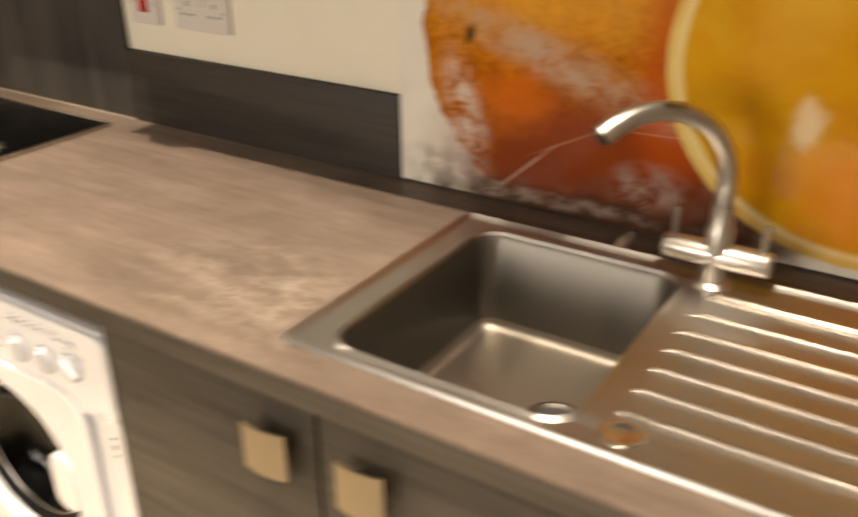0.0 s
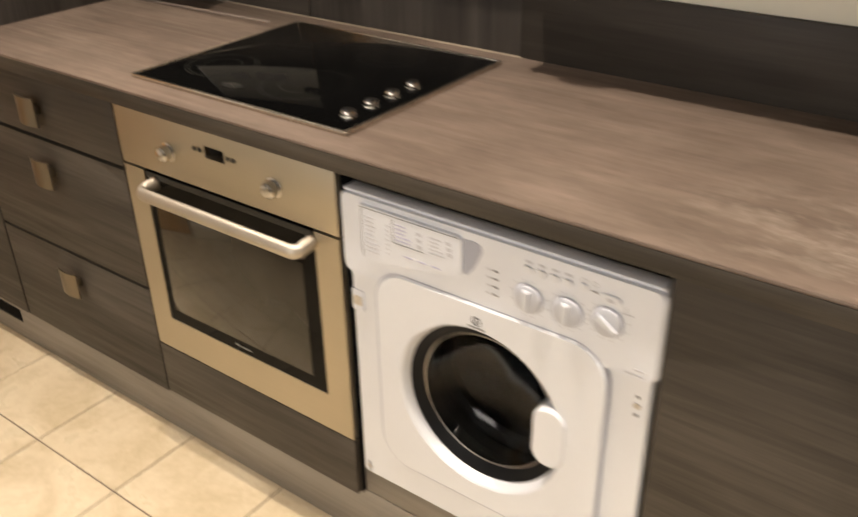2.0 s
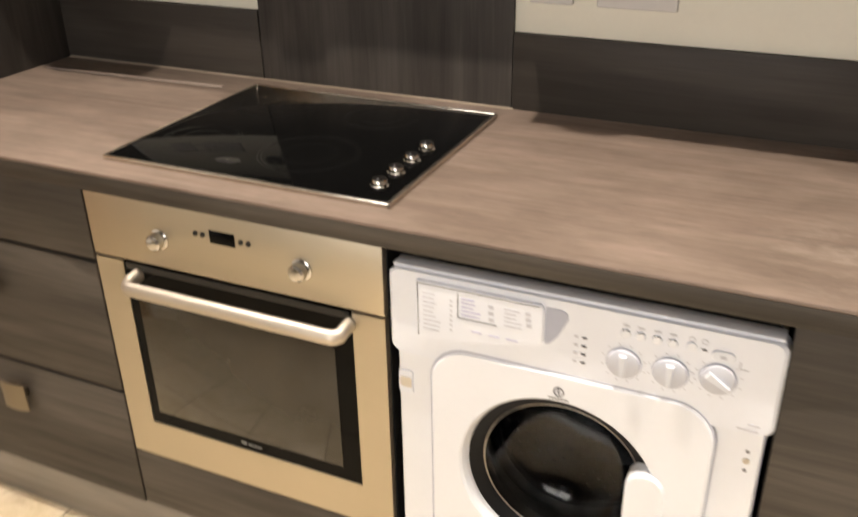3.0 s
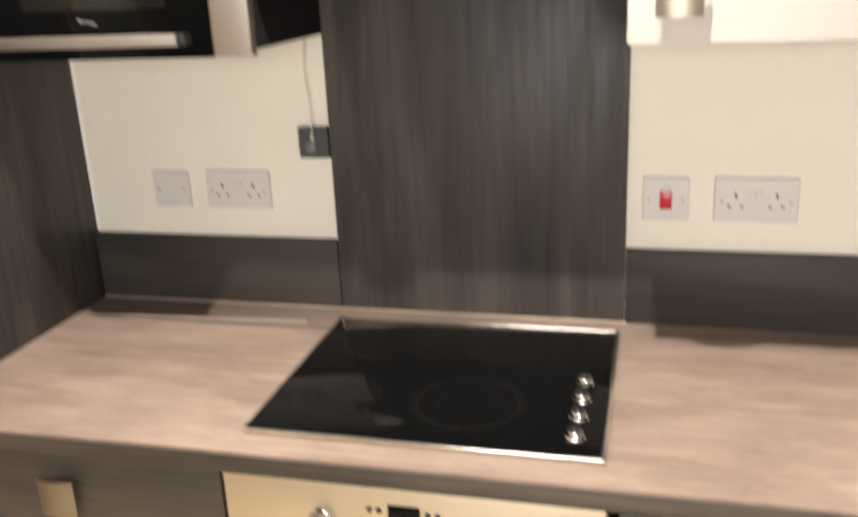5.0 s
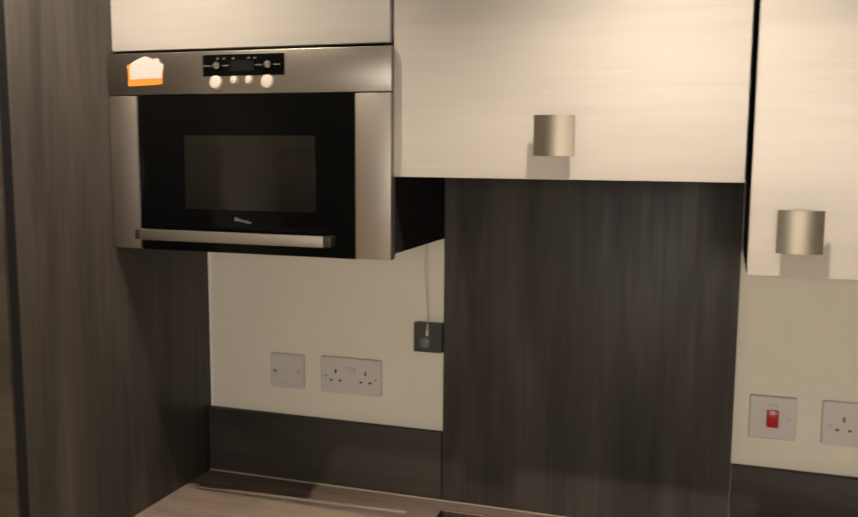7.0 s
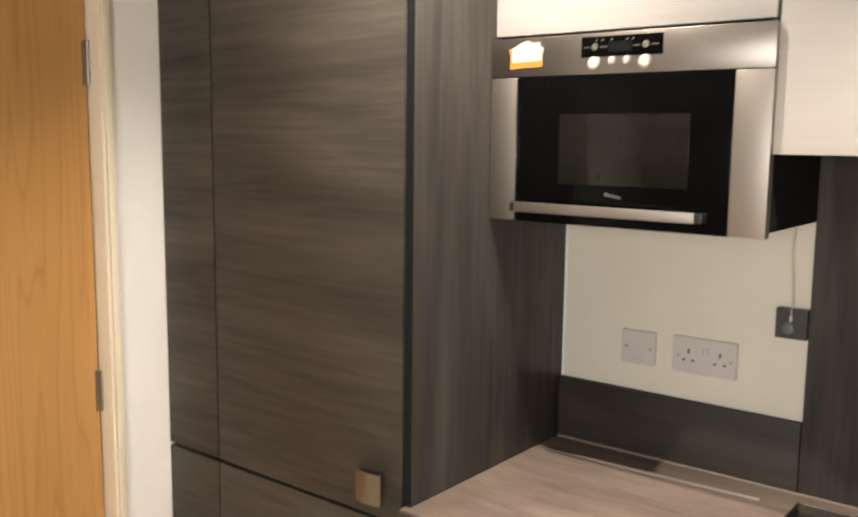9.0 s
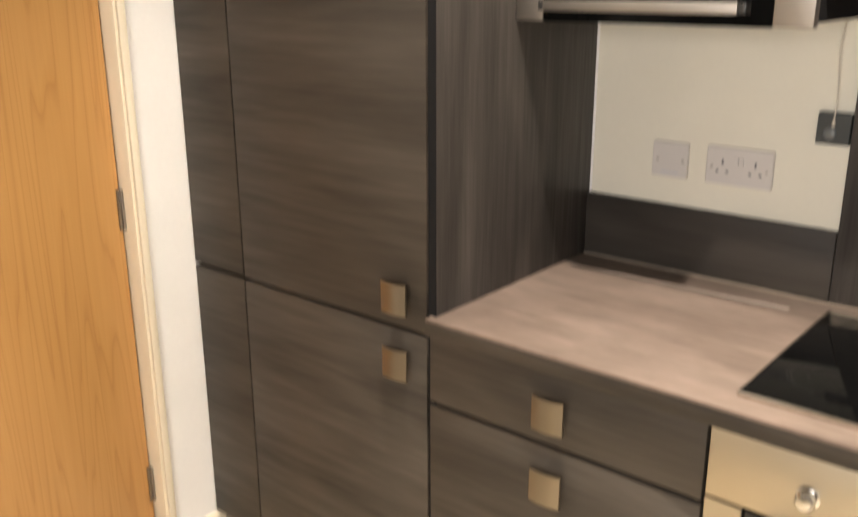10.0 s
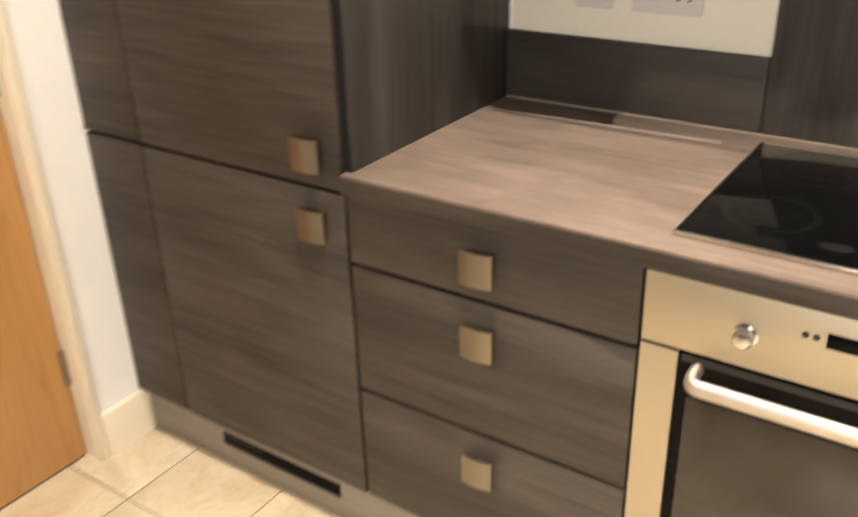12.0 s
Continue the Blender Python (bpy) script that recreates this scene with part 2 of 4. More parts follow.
def tile_stone():
    m, nt, b = nodes_of("beige_floor_tile")
    v = coords(nt, (1, 1, 1))
    cloud = noise_of(nt, v, 5.5, 5, 0.6, 0.8)
    speck = noise_of(nt, v, 60.0, 3)
    f = maths(nt, "ADD", maths(nt, "MULTIPLY", cloud, 0.8), maths(nt, "MULTIPLY", speck, 0.2))
    base = ramp_of(nt, f, [(0.30, (0.43, 0.345, 0.215)), (0.48, (0.57, 0.475, 0.335)), (0.70, (0.69, 0.605, 0.455))])
    info = nt.nodes.new("ShaderNodeObjectInfo")
    tone = ramp_of(nt, info.outputs["Random"], [(0.0, (0.90, 0.89, 0.87)), (1.0, (1.0, 1.0, 1.0))])
    link(nt, blend(nt, 1.0, base, tone, "MULTIPLY"), b.inputs["Base Color"])
    link(nt, ramp_of(nt, cloud, [(0.3, (0.34,) * 3), (0.7, (0.24,) * 3)]), b.inputs["Roughness"])
    bump(nt, b, cloud, 0.08, 0.002)
    return m


def oak_door():
    m, nt, b = nodes_of("oak_door_veneer")
    v = coords(nt, (1.0, 8.5, 0.30), False)
    ring = noise_of(nt, v, 1.3, 2, 0.4, 0.3)
    cath = maths(nt, "FRACT", maths(nt, "MULTIPLY", ring, 15.0))
    fine = noise_of(nt, coords(nt, (60.0, 190.0, 4.0), False), 1.0, 4)
    band = noise_of(nt, coords(nt, (9.0, 11.0, 0.3), False), 1.0, 2)
    base = ramp_of(nt, cath, [(0.0, (0.40, 0.200, 0.060)), (0.16, (0.53, 0.295, 0.10)), (0.8, (0.57, 0.325, 0.115)), (1.0, (0.50, 0.27, 0.085))])
    base = blend(nt, maths(nt, "MULTIPLY", band, 0.5), base, (0.49, 0.255, 0.08))
    link(nt, blend(nt, maths(nt, "MULTIPLY", fine, 0.5), base, (0.39, 0.195, 0.06)), b.inputs["Base Color"])
    b.inputs["Roughness"].default_value = 0.38
    bump(nt, b, fine, 0.08, 0.0005)
    return m


def fruit_print():
    """The printed glass panel behind the sink: a whole orange, a cut slice and water splashes on white."""
    m, nt, b = nodes_of("orange_fruit_print")
    tc = nt.nodes.new("ShaderNodeTexCoord")
    p = tc.outputs["Object"]
    warp = nt.nodes.new("ShaderNodeTexNoise")
    warp.inputs["Scale"].default_value, warp.inputs["Detail"].default_value = 26.0, 6
    link(nt, p, warp.inputs["Vector"])

    def spot(cx, cz, rx, rz, soft, rough=0.0, turn=0.0):
        """1 inside an ellipse on the panel, 0 outside, with a soft or ragged rim."""
        mp = nt.nodes.new("ShaderNodeMapping")
        mp.vector_type = "TEXTURE"
        mp.inputs["Location"].default_value = (cx - PIC_X, 0, cz - PIC_Z)
        mp.inputs["Rotation"].default_value = (0, radians(turn), 0)
        mp.inputs["Scale"].default_value = (rx, 1.0, rz)
        link(nt, p, mp.inputs["Vector"])
        ln = nt.nodes.new("ShaderNodeVectorMath")
        ln.operation = "LENGTH"
        link(nt, mp.outputs[0], ln.inputs[0])
        d = ln.outputs["Value"]
        if rough:
            d = maths(nt, "ADD", d, maths(nt, "MULTIPLY", maths(nt, "SUBTRACT", warp.outputs["Fac"], 0.5), rough))
        mr = nt.nodes.new("ShaderNodeMapRange")
        mr.interpolation_type = "SMOOTHSTEP"
        for i, val in ((1, 1 - soft), (2, 1 + soft), (3, 1.0), (4, 0.0)):
            mr.inputs[i].default_value = val
        link(nt, d, mr.inputs[0])
        return mr.outputs[0]
    cloud = noise_of(nt, p, 9.0, 4, 0.6, 0.5)
    mottle = noise_of(nt, p, 34.0, 6, 0.7, 0.35)
    col = ramp_of(nt, cloud, [(0.3, (0.74, 0.70, 0.62)), (0.7, (0.80, 0.77, 0.70))])
    peel = ramp_of(nt, cloud, [(0.30, (0.52, 0.15, 0.012)), (0.5, (0.62, 0.21, 0.010)), (0.68, (0.68, 0.30, 0.03))])
    pores = ramp_of(nt, noise_of(nt, p, 75.0, 4, 0.6, 0.6), [(0.35, (0.62, 0.52, 0.45)), (0.6, (1, 1, 1))])
    peel = blend(nt, 0.8, peel, pores, "MULTIPLY")
    peel = blend(nt, 0.55, peel, ramp_of(nt, mottle, [(0.35, (0.55, 0.40, 0.3)), (0.6, (1, 1, 1))]), "MULTIPLY")
    col = blend(nt, spot(2.19, 1.175, 0.271, 0.266, 0.015, 0.12), col, (0.40, 0.15, 0.03))
    col = blend(nt, spot(2.19, 1.175, 0.266, 0.260, 0.012, 0.06), col, peel)
    col = blend(nt, maths(nt, "MULTIPLY", spot(2.16, 1.29, 0.20, 0.10, 0.5), 0.5), col, (0.85, 0.42, 0.05))
    col = blend(nt, maths(nt, "MULTIPLY", spot(2.25, 0.99, 0.25, 0.13, 0.5, 0.4), 0.95), col, (0.235, 0.042, 0.010))
    col = blend(nt, maths(nt, "MULTIPLY", spot(2.345, 1.16, 0.05, 0.16, 0.6, 0.3), 0.75), col, (0.52, 0.085, 0.01))
    col = blend(nt, maths(nt, "MULTIPLY", spot(2.09, 1.095, 0.055, 0.05, 0.5, 1.6), 0.65), col, (0.66, 0.15, 0.012))
    col = blend(nt, maths(nt, "MULTIPLY", spot(2.38, 0.955, 0.13, 0.05, 0.5, 0.5), 0.8), col, (0.12, 0.028, 0.008))
    splash = ramp_of(nt, mottle, [(0.40, (0, 0, 0)), (0.62, (1, 1, 1))])
    col = blend(nt, maths(nt, "MULTIPLY", maths(nt, "MULTIPLY", spot(2.155, 1.160, 0.17, 0.030, 0.8, 0.6, 20), 0.9), maths(nt, "ADD", splash, 0.18, True)), col, (0.50, 0.36, 0.27))
    col = blend(nt, maths(nt, "MULTIPLY", spot(2.00, 1.03, 0.030, 0.11, 0.7, 0.8, -14), splash), col, (0.66, 0.58, 0.52))
    col = blend(nt, maths(nt, "MULTIPLY", spot(2.19, 0.955, 0.26, 0.035, 0.6, 0.7), maths(nt, "MULTIPLY", splash, 0.85)), col, (0.14, 0.08, 0.06))
    col = blend(nt, maths(nt, "MULTIPLY", spot(2.32, 0.985, 0.05, 0.035, 0.6, 0.9), splash), col, (0.36, 0.24, 0.20))
    col = blend(nt, maths(nt, "MULTIPLY", spot(1.97, 0.955, 0.05, 0.035, 0.6, 0.8), splash), col, (0.42, 0.36, 0.33))
    col = blend(nt, maths(nt, "MULTIPLY", spot(2.21, 0.920, 0.28, 0.032, 0.4, 1.3), 0.92), col, (0.05, 0.022, 0.012))
    col = blend(nt, maths(nt, "MULTIPLY", spot(2.13, 0.985, 0.10, 0.035, 0.6, 1.2), 0.8), col, (0.20, 0.035, 0.008))
    col = blend(nt, spot(2.006, 1.186, 0.008, 0.016, 0.6, 1.2, 20), col, (0.07, 0.035, 0.012))
    # thin pale streaks laid across the lower half of the panel
    col = blend(nt, maths(nt, "MULTIPLY", spot(2.112, 0.979, 0.055, 0.0017, 0.7, 1.2, -42), 0.45), col, (0.80, 0.62, 0.48))
    for sx, sz, half, turn in ((2.19, 1.038, 0.06, -27), (2.33, 1.070, 0.058, -2), (2.35, 1.0885, 0.016, 2)):
        col = blend(nt, maths(nt, "MULTIPLY", spot(sx, sz, half, 0.0014, 0.7, 0.8, turn), 0.22), col, (0.80, 0.55, 0.36))
    col = blend(nt, maths(nt, "MULTIPLY", spot(2.13, 0.932, 0.20, 0.012, 0.5, 1.8), maths(nt, "MULTIPLY", splash, 0.6)), col, (0.46, 0.36, 0.30))
    rind = ramp_of(nt, cloud, [(0.3, (0.74, 0.46, 0.10)), (0.7, (0.82, 0.62, 0.22))])
    col = blend(nt, spot(2.613, 1.195, 0.285, 0.268, 0.008, 0.01), col, rind)
    col = blend(nt, spot(2.613, 1.195, 0.272, 0.256, 0.02, 0.01), col, (0.84, 0.70, 0.34))
    flesh = ramp_of(nt, cloud, [(0.3, (0.62, 0.26, 0.012)), (0.5, (0.68, 0.33, 0.010)), (0.7, (0.72, 0.40, 0.022))])
    col = blend(nt, spot(2.613, 1.195, 0.262, 0.246, 0.02, 0.015), col, flesh)
    col = blend(nt, maths(nt, "MULTIPLY", spot(2.64, 1.03, 0.10, 0.075, 0.6, 1.0), 0.75), col, (0.74, 0.22, 0.012))
    col = blend(nt, maths(nt, "MULTIPLY", spot(2.72, 1.26, 0.09, 0.05, 0.6, 1.2, -30), 0.5), col, (0.74, 0.24, 0.012))
    col = blend(nt, maths(nt, "MULTIPLY", spot(2.50, 1.27, 0.05, 0.10, 0.7, 1.2, 20), 0.4), col, (0.80, 0.45, 0.06))
    col = blend(nt, maths(nt, "MULTIPLY", spot(2.53, 1.125, 0.022, 0.034, 0.5, 2.2), 0.85), col, (0.86, 0.68, 0.42))
    link(nt, col, b.inputs["Base Color"])
    b.inputs["Roughness"].default_value, b.inputs["Specular IOR Level"].default_value = 0.16, 0.2
    return m


PIC_X, PIC_Z = 1.868, 0.920
M_PORT, M_OVEN_GLASS, M_MESH, M_TILE, M_OAK, M_FRUIT = door_glass(), oven_glass(), mesh_window(), tile_stone(), oak_door(), fruit_print()


# ---- builders: all shapes are given in world metres ----
def thing(name, loc, label, category, group="", kind=""):
    ob = new(name)
    ob.empty_display_size = 0.05
    ob.location = loc
    return tagged(ob, label, category, group, kind)


def root_of(ob):
    while ob.parent:
        ob = ob.parent
    return ob


def mesh_of(name, bm, material, origin):
    bmesh.ops.recalc_face_normals(bm, faces=bm.faces)
    for f in bm.faces:
        f.smooth = True
    for e in bm.edges:
        e.smooth = e.calc_face_angle(0.0) < 0.55
    bm.transform(Matrix.Translation(-Vector(origin)))
    me = bpy.data.meshes.new(name)
    bm.to_mesh(me)
    bm.free()
    me.materials.append(material)
    return me


def part(name, bm, material, parent, label=""):
    """Links bm as one mesh under a thing, or under a part of it."""
    ob = new(name, mesh_of(name, bm, material, root_of(parent).location))
    ob.parent = parent
    return tagged(ob, label)


def solid(name, bm, material, loc, label, category, group="", kind=""):
    """A thing that is one mesh."""
    ob = new(name, mesh_of(name, bm, material, loc))
    ob.location = loc
    return tagged(ob, label, category, group, kind)


def box(x0, x1, y0, y1, z0, z1, bevel=0.0, bm=None, seg=2):
    into = bm or bmesh.new()
    b = bmesh.new()
    bmesh.ops.create_cube(b, size=1.0)
    b.transform(Matrix.Translation(((x0 + x1) / 2, (y0 + y1) / 2, (z0 + z1) / 2)) @ Matrix.Diagonal((abs(x1 - x0), abs(y1 - y0), abs(z1 - z0), 1)))
    if bevel:
        bmesh.ops.bevel(b, geom=b.edges[:], offset=bevel, segments=seg, affect="EDGES", profile=0.5)
    return merge(into, b)


def merge(into, b):
    me = bpy.data.meshes.new("scratch")
    b.to_mesh(me)
    b.free()
    into.from_mesh(me)
    bpy.data.meshes.remove(me)
    return into


AXES = {"x": (Vector((0, 1, 0)), Vector((0, 0, 1)), Vector((1, 0, 0))),
        "y": (Vector((1, 0, 0)), Vector((0, 0, 1)), Vector((0, -1, 0))),
        "z": (Vector((1, 0, 0)), Vector((0, 1, 0)), Vector((0, 0, 1)))}


def lathe(c, axis, profile, seg=32, bm=None, closed=True):
    """Turns a profile of (radius, height) round an axis; for y the height points out of the wall."""
    bm = bm or bmesh.new()
    u, v, w = AXES[axis]
    c = Vector(c)
    rings = []
    for r, h in profile:
        rings.append([bm.verts.new(c + w * h + (u * math.cos(a) + v * math.sin(a)) * max(r, 1e-5)) for a in (2 * math.pi * k / seg for k in range(seg))])
    for a, b in zip(rings, rings[1:]):
        for k in range(seg):
            bm.faces.new((a[k], a[(k + 1) % seg], b[(k + 1) % seg], b[k]))
    if closed:
        bm.faces.new(rings[0])
        bm.faces.new(rings[-1])
    return bm


def outline(w, h, r, seg=6):
    pts = []
    for sx, sz, a0 in ((1, 1, 0), (-1, 1, 90), (-1, -1, 180), (1, -1, 270)):
        for k in range(seg + 1):
            a = radians(a0 + 90 * k / seg)
            pts.append((sx * (w / 2 - r) + r * math.cos(a), sz * (h / 2 - r) + r * math.sin(a)))
    return pts


def slab(pts, y0, y1, bm=None, soft=0.0):
    """A plate with the outline pts (x, z) that faces -y, from y0 (front) to y1, its front edge eased by soft."""
    bm = bm or bmesh.new()
    cx, cz = sum(p[0] for p in pts) / len(pts), sum(p[1] for p in pts) / len(pts)

    def ring(y, inset):
        out = []
        for x, z in pts:
            d = Vector((x - cx, z - cz))
            d = d * (1 - inset / max(d.length, 1e-4))
            out.append(bm.verts.new((cx + d.x, y, cz + d.y)))
        return out
    rings = [ring(y0, soft), ring(y0 + soft, 0.0), ring(y1, 0.0)] if soft else [ring(y0, 0.0), ring(y1, 0.0)]
    for a, b in zip(rings, rings[1:]):
        for k in range(len(a)):
            bm.faces.new((a[k], a[(k + 1) % len(a)], b[(k + 1) % len(a)], b[k]))
    bm.faces.new(rings[0])
    bm.faces.new(rings[-1])
    return bm


def plate(x0, x1, z0, z1, r, y0, y1, soft=0.0, bm=None, seg=6):
    cx, cz = (x0 + x1) / 2, (z0 + z1) / 2
    return slab([(cx + x, cz + z) for x, z in outline(x1 - x0, z1 - z0, r, seg)], y0, y1, bm, soft)


def tube(path, r, seg=14, bm=None, radii=None):
    """A round bar along a list of points."""
    bm = bm or bmesh.new()
    path = [Vector(p) for p in path]
    rings, side = [], None
    for i, p in enumerate(path):
        d = (path[min(i + 1, len(path) - 1)] - path[max(i - 1, 0)]).normalized()
        if side is None:
            side = d.orthogonal().normalized()
        side = (side - d * side.dot(d)).normalized()
        other = d.cross(side)
        q = radii[i] if radii else r
        rings.append([bm.verts.new(p + (side * math.cos(a) + other * math.sin(a)) * q) for a in (2 * math.pi * k / seg for k in range(seg))])
    for a, b in zip(rings, rings[1:]):
        for k in range(seg):
            bm.faces.new((a[k], a[(k + 1) % seg], b[(k + 1) % seg], b[k]))
    bm.faces.new(rings[0])
    bm.faces.new(rings[-1])
    return bm


def bow_handle(parent, x0, z0, y, size=0.066):
    """A square bowed plate on a short foot, in front of a panel whose face is at y."""
    n, bm = 8, bmesh.new()
    rows = []
    for k in range(n + 1):
        u = k / n
        x = x0 + size * u
        out = 0.019 + 0.009 * math.sin(math.pi * (0.15 + 0.75 * u))
        rows.append([bm.verts.new((x, y - out - d, z)) for d, z in ((0, z0), (0.004, z0), (0.004, z0 + size), (0, z0 + size))])
    for a, b in zip(rows, rows[1:]):
        for k in range(4):
            bm.faces.new((a[k], a[(k + 1) % 4], b[(k + 1) % 4], b[k]))
    bm.faces.new(rows[0])
    bm.faces.new(rows[-1])
    bmesh.ops.bevel(bm, geom=[e for e in bm.edges if e.calc_face_angle(0) > 1.2], offset=0.0012, segments=2, affect="EDGES")
    h = part("handle", bm, M_NICKEL, parent, "square bowed satin nickel handle")
    foot = box(x0 + 0.018, x0 + size - 0.018, y - 0.022, y, z0 + 0.022, z0 + size - 0.022, 0.002)
    part("handle_foot", foot, M_NICKEL, h)
    return h


def front(name, x0, x1, z0, z1, y, material, parent, label="", thick=0.018):
    """A cabinet door or drawer front with eased edges; its face is at y."""
    return part(name, box(x0, x1, y, y + thick, z0, z1, 0.0012), material, parent, label)


BACK = 0.597          # face of the wall behind the units
TOP = 0.910           # worktop surface
LEFT = -0.808         # face of the wall with the door
EAST, SOUTH = 3.45, -3.15

# ---- rooms's shell ----
solid("wall_north", box(LEFT - 0.12, EAST + 0.12, BACK, BACK + 0.12, 0, CEILING), M_WALL, (0, BACK, 0), "cream painted plaster wall behind the units", "wall", kind="structure")
# south and east walls are unseen and kept dark against fill
wall_south = bmesh.new()
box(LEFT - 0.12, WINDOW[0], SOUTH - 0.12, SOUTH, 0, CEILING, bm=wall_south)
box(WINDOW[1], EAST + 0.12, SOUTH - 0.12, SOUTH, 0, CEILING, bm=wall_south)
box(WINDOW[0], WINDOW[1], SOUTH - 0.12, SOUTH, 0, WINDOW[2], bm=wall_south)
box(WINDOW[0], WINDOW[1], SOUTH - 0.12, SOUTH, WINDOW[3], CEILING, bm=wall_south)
solid("wall_south", wall_south, M_WALL_DIM, (0, SOUTH, 0), "plain unseen wall, darkened to cut bounce light, with a window", "wall", kind="structure")
# unseen window, built round the front fill light
window = thing("window_1", (1.45, SOUTH - 0.06, WINDOW[2]), "white framed window assumed opposite the units, out of view", "window", kind="structure")
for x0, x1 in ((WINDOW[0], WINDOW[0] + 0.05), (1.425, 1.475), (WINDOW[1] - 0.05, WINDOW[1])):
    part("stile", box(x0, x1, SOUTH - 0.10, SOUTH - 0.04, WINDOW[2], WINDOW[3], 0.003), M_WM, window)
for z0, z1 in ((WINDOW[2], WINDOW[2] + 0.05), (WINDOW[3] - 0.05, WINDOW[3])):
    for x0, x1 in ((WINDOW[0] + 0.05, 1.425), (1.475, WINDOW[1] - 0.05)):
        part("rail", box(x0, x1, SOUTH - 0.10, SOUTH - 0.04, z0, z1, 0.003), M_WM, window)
solid("wall_east", box(EAST, EAST + 0.12, SOUTH, BACK, 0, CEILING), M_WALL_DIM, (EAST, 0, 0), "plain unseen wall, darkened to cut bounce light", "wall", kind="structure")
DOOR_Y1, DOOR_Y0, DOOR_H = -0.135, -0.975, 2.03
wall_west = bmesh.new()
box(LEFT - 0.12, LEFT, DOOR_Y1, BACK, 0, CEILING, bm=wall_west)
box(LEFT - 0.12, LEFT, SOUTH, DOOR_Y0, 0, CEILING, bm=wall_west)
box(LEFT - 0.12, LEFT, DOOR_Y0, DOOR_Y1, DOOR_H, CEILING, bm=wall_west)
solid("wall_west", wall_west, M_WALL_WHITE, (LEFT, 0, 0), "white painted wall with a doorway", "wall", kind="structure")
solid("ceiling", box(LEFT - 0.12, EAST + 0.12, SOUTH - 0.12, BACK + 0.12, CEILING, CEILING + 0.1), M_CEILING, (0, 0, CEILING), "unseen ceiling, darkened to cut bounce, with recessed downlights", "ceiling", kind="structure")
prof = [(0, 0), (0.015, 0), (0.015, 0.118), (0.011, 0.128), (0.004, 0.132), (0, 0.132)]


def skirting(y0, y1):
    bm = bmesh.new()
    a = [bm.verts.new((LEFT + d, y0, z)) for d, z in prof]
    b = [bm.verts.new((LEFT + d, y1, z)) for d, z in prof]
    for k in range(len(a)):
        bm.faces.new((a[k], a[(k + 1) % len(a)], b[(k + 1) % len(a)], b[k]))
    bm.faces.new(a)
    bm.faces.new(b)
    return bm


solid("baseboard", skirting(-0.1325, 0.022), M_TRIM, (LEFT, -0.05, 0), "cream gloss painted skirting board beside the door", "skirting", kind="structure")
solid("baseboard", skirting(SOUTH, DOOR_Y0 - 0.03), M_TRIM, (LEFT, -2, 0), "cream gloss painted skirting board", "skirting", kind="structure")

# doorway: lining, stop, architrave, leaf and hinges
door_trim = thing("door_frame", (LEFT, -0.55, 0), "cream gloss painted door frame", "door frame", kind="structure")
for name, y0, y1 in (("jamb", DOOR_Y1 - 0.024, DOOR_Y1), ("jamb", DOOR_Y0, DOOR_Y0 + 0.024)):
    part(name, box(LEFT - 0.12, LEFT + 0.004, y0, y1, 0, DOOR_H, 0.002), M_TRIM, door_trim)
part("head", box(LEFT - 0.12, LEFT + 0.004, DOOR_Y0 + 0.024, DOOR_Y1 - 0.024, DOOR_H - 0.024, DOOR_H, 0.002), M_TRIM, door_trim)
for y0, y1 in ((DOOR_Y1 - 0.018, DOOR_Y1 + 0.002), (DOOR_Y0 - 0.002, DOOR_Y0 + 0.018)):
    part("architrave", box(LEFT + 0.004, LEFT + 0.014, y0, y1, 0, DOOR_H + 0.012, 0.003), M_TRIM, door_trim)
part("architrave", box(LEFT + 0.004, LEFT + 0.014, DOOR_Y0 + 0.016, DOOR_Y1 - 0.016, DOOR_H - 0.016, DOOR_H + 0.012, 0.003), M_TRIM, door_trim)
door = thing("door_1", (LEFT - 0.05, -0.16, 0.008), "closed oak veneered flush door with steel hinges", "door", kind="structure")
part("leaf", box(LEFT - 0.090, LEFT - 0.046, DOOR_Y0 + 0.027, DOOR_Y1 - 0.028, 0.008, DOOR_H - 0.027, 0.002), M_OAK, door)
for z in (0.23, 0.98, 1.76):
    hinge = part("hinge", box(LEFT - 0.047, LEFT - 0.041, DOOR_Y1 - 0.037, DOOR_Y1 - 0.027, z, z + 0.10, 0.001), M_STEEL_V, door, "brushed steel butt hinge")
    part("knuckle", lathe((LEFT - 0.040, DOOR_Y1 - 0.0255, z), "z", [(0.005, 0), (0.005, 0.10)], 12), M_STEEL_V, hinge)

# ---- base units ----
plinth = thing("plinth", (1.2, 0.03, 0), "grey-brown laminate plinth with a black air grille", "plinth", kind="structure")
part("board", box(LEFT + 0.002, EAST, 0.022, 0.038, 0, 0.142, 0.001), M_PLINTH, plinth)
part("raised_board", box(1.169, 1.756, 0.023, 0.037, 0.142, 0.214, 0.001), M_PLINTH, plinth)
# solid plate; the darkness of the opening is in its colour
grille = part("grille", box(-0.512, -0.126, 0.0195, 0.0225, 0.062, 0.102, 0.0005), M_GAP, plinth, "black plate for the dark inside an open air grille")
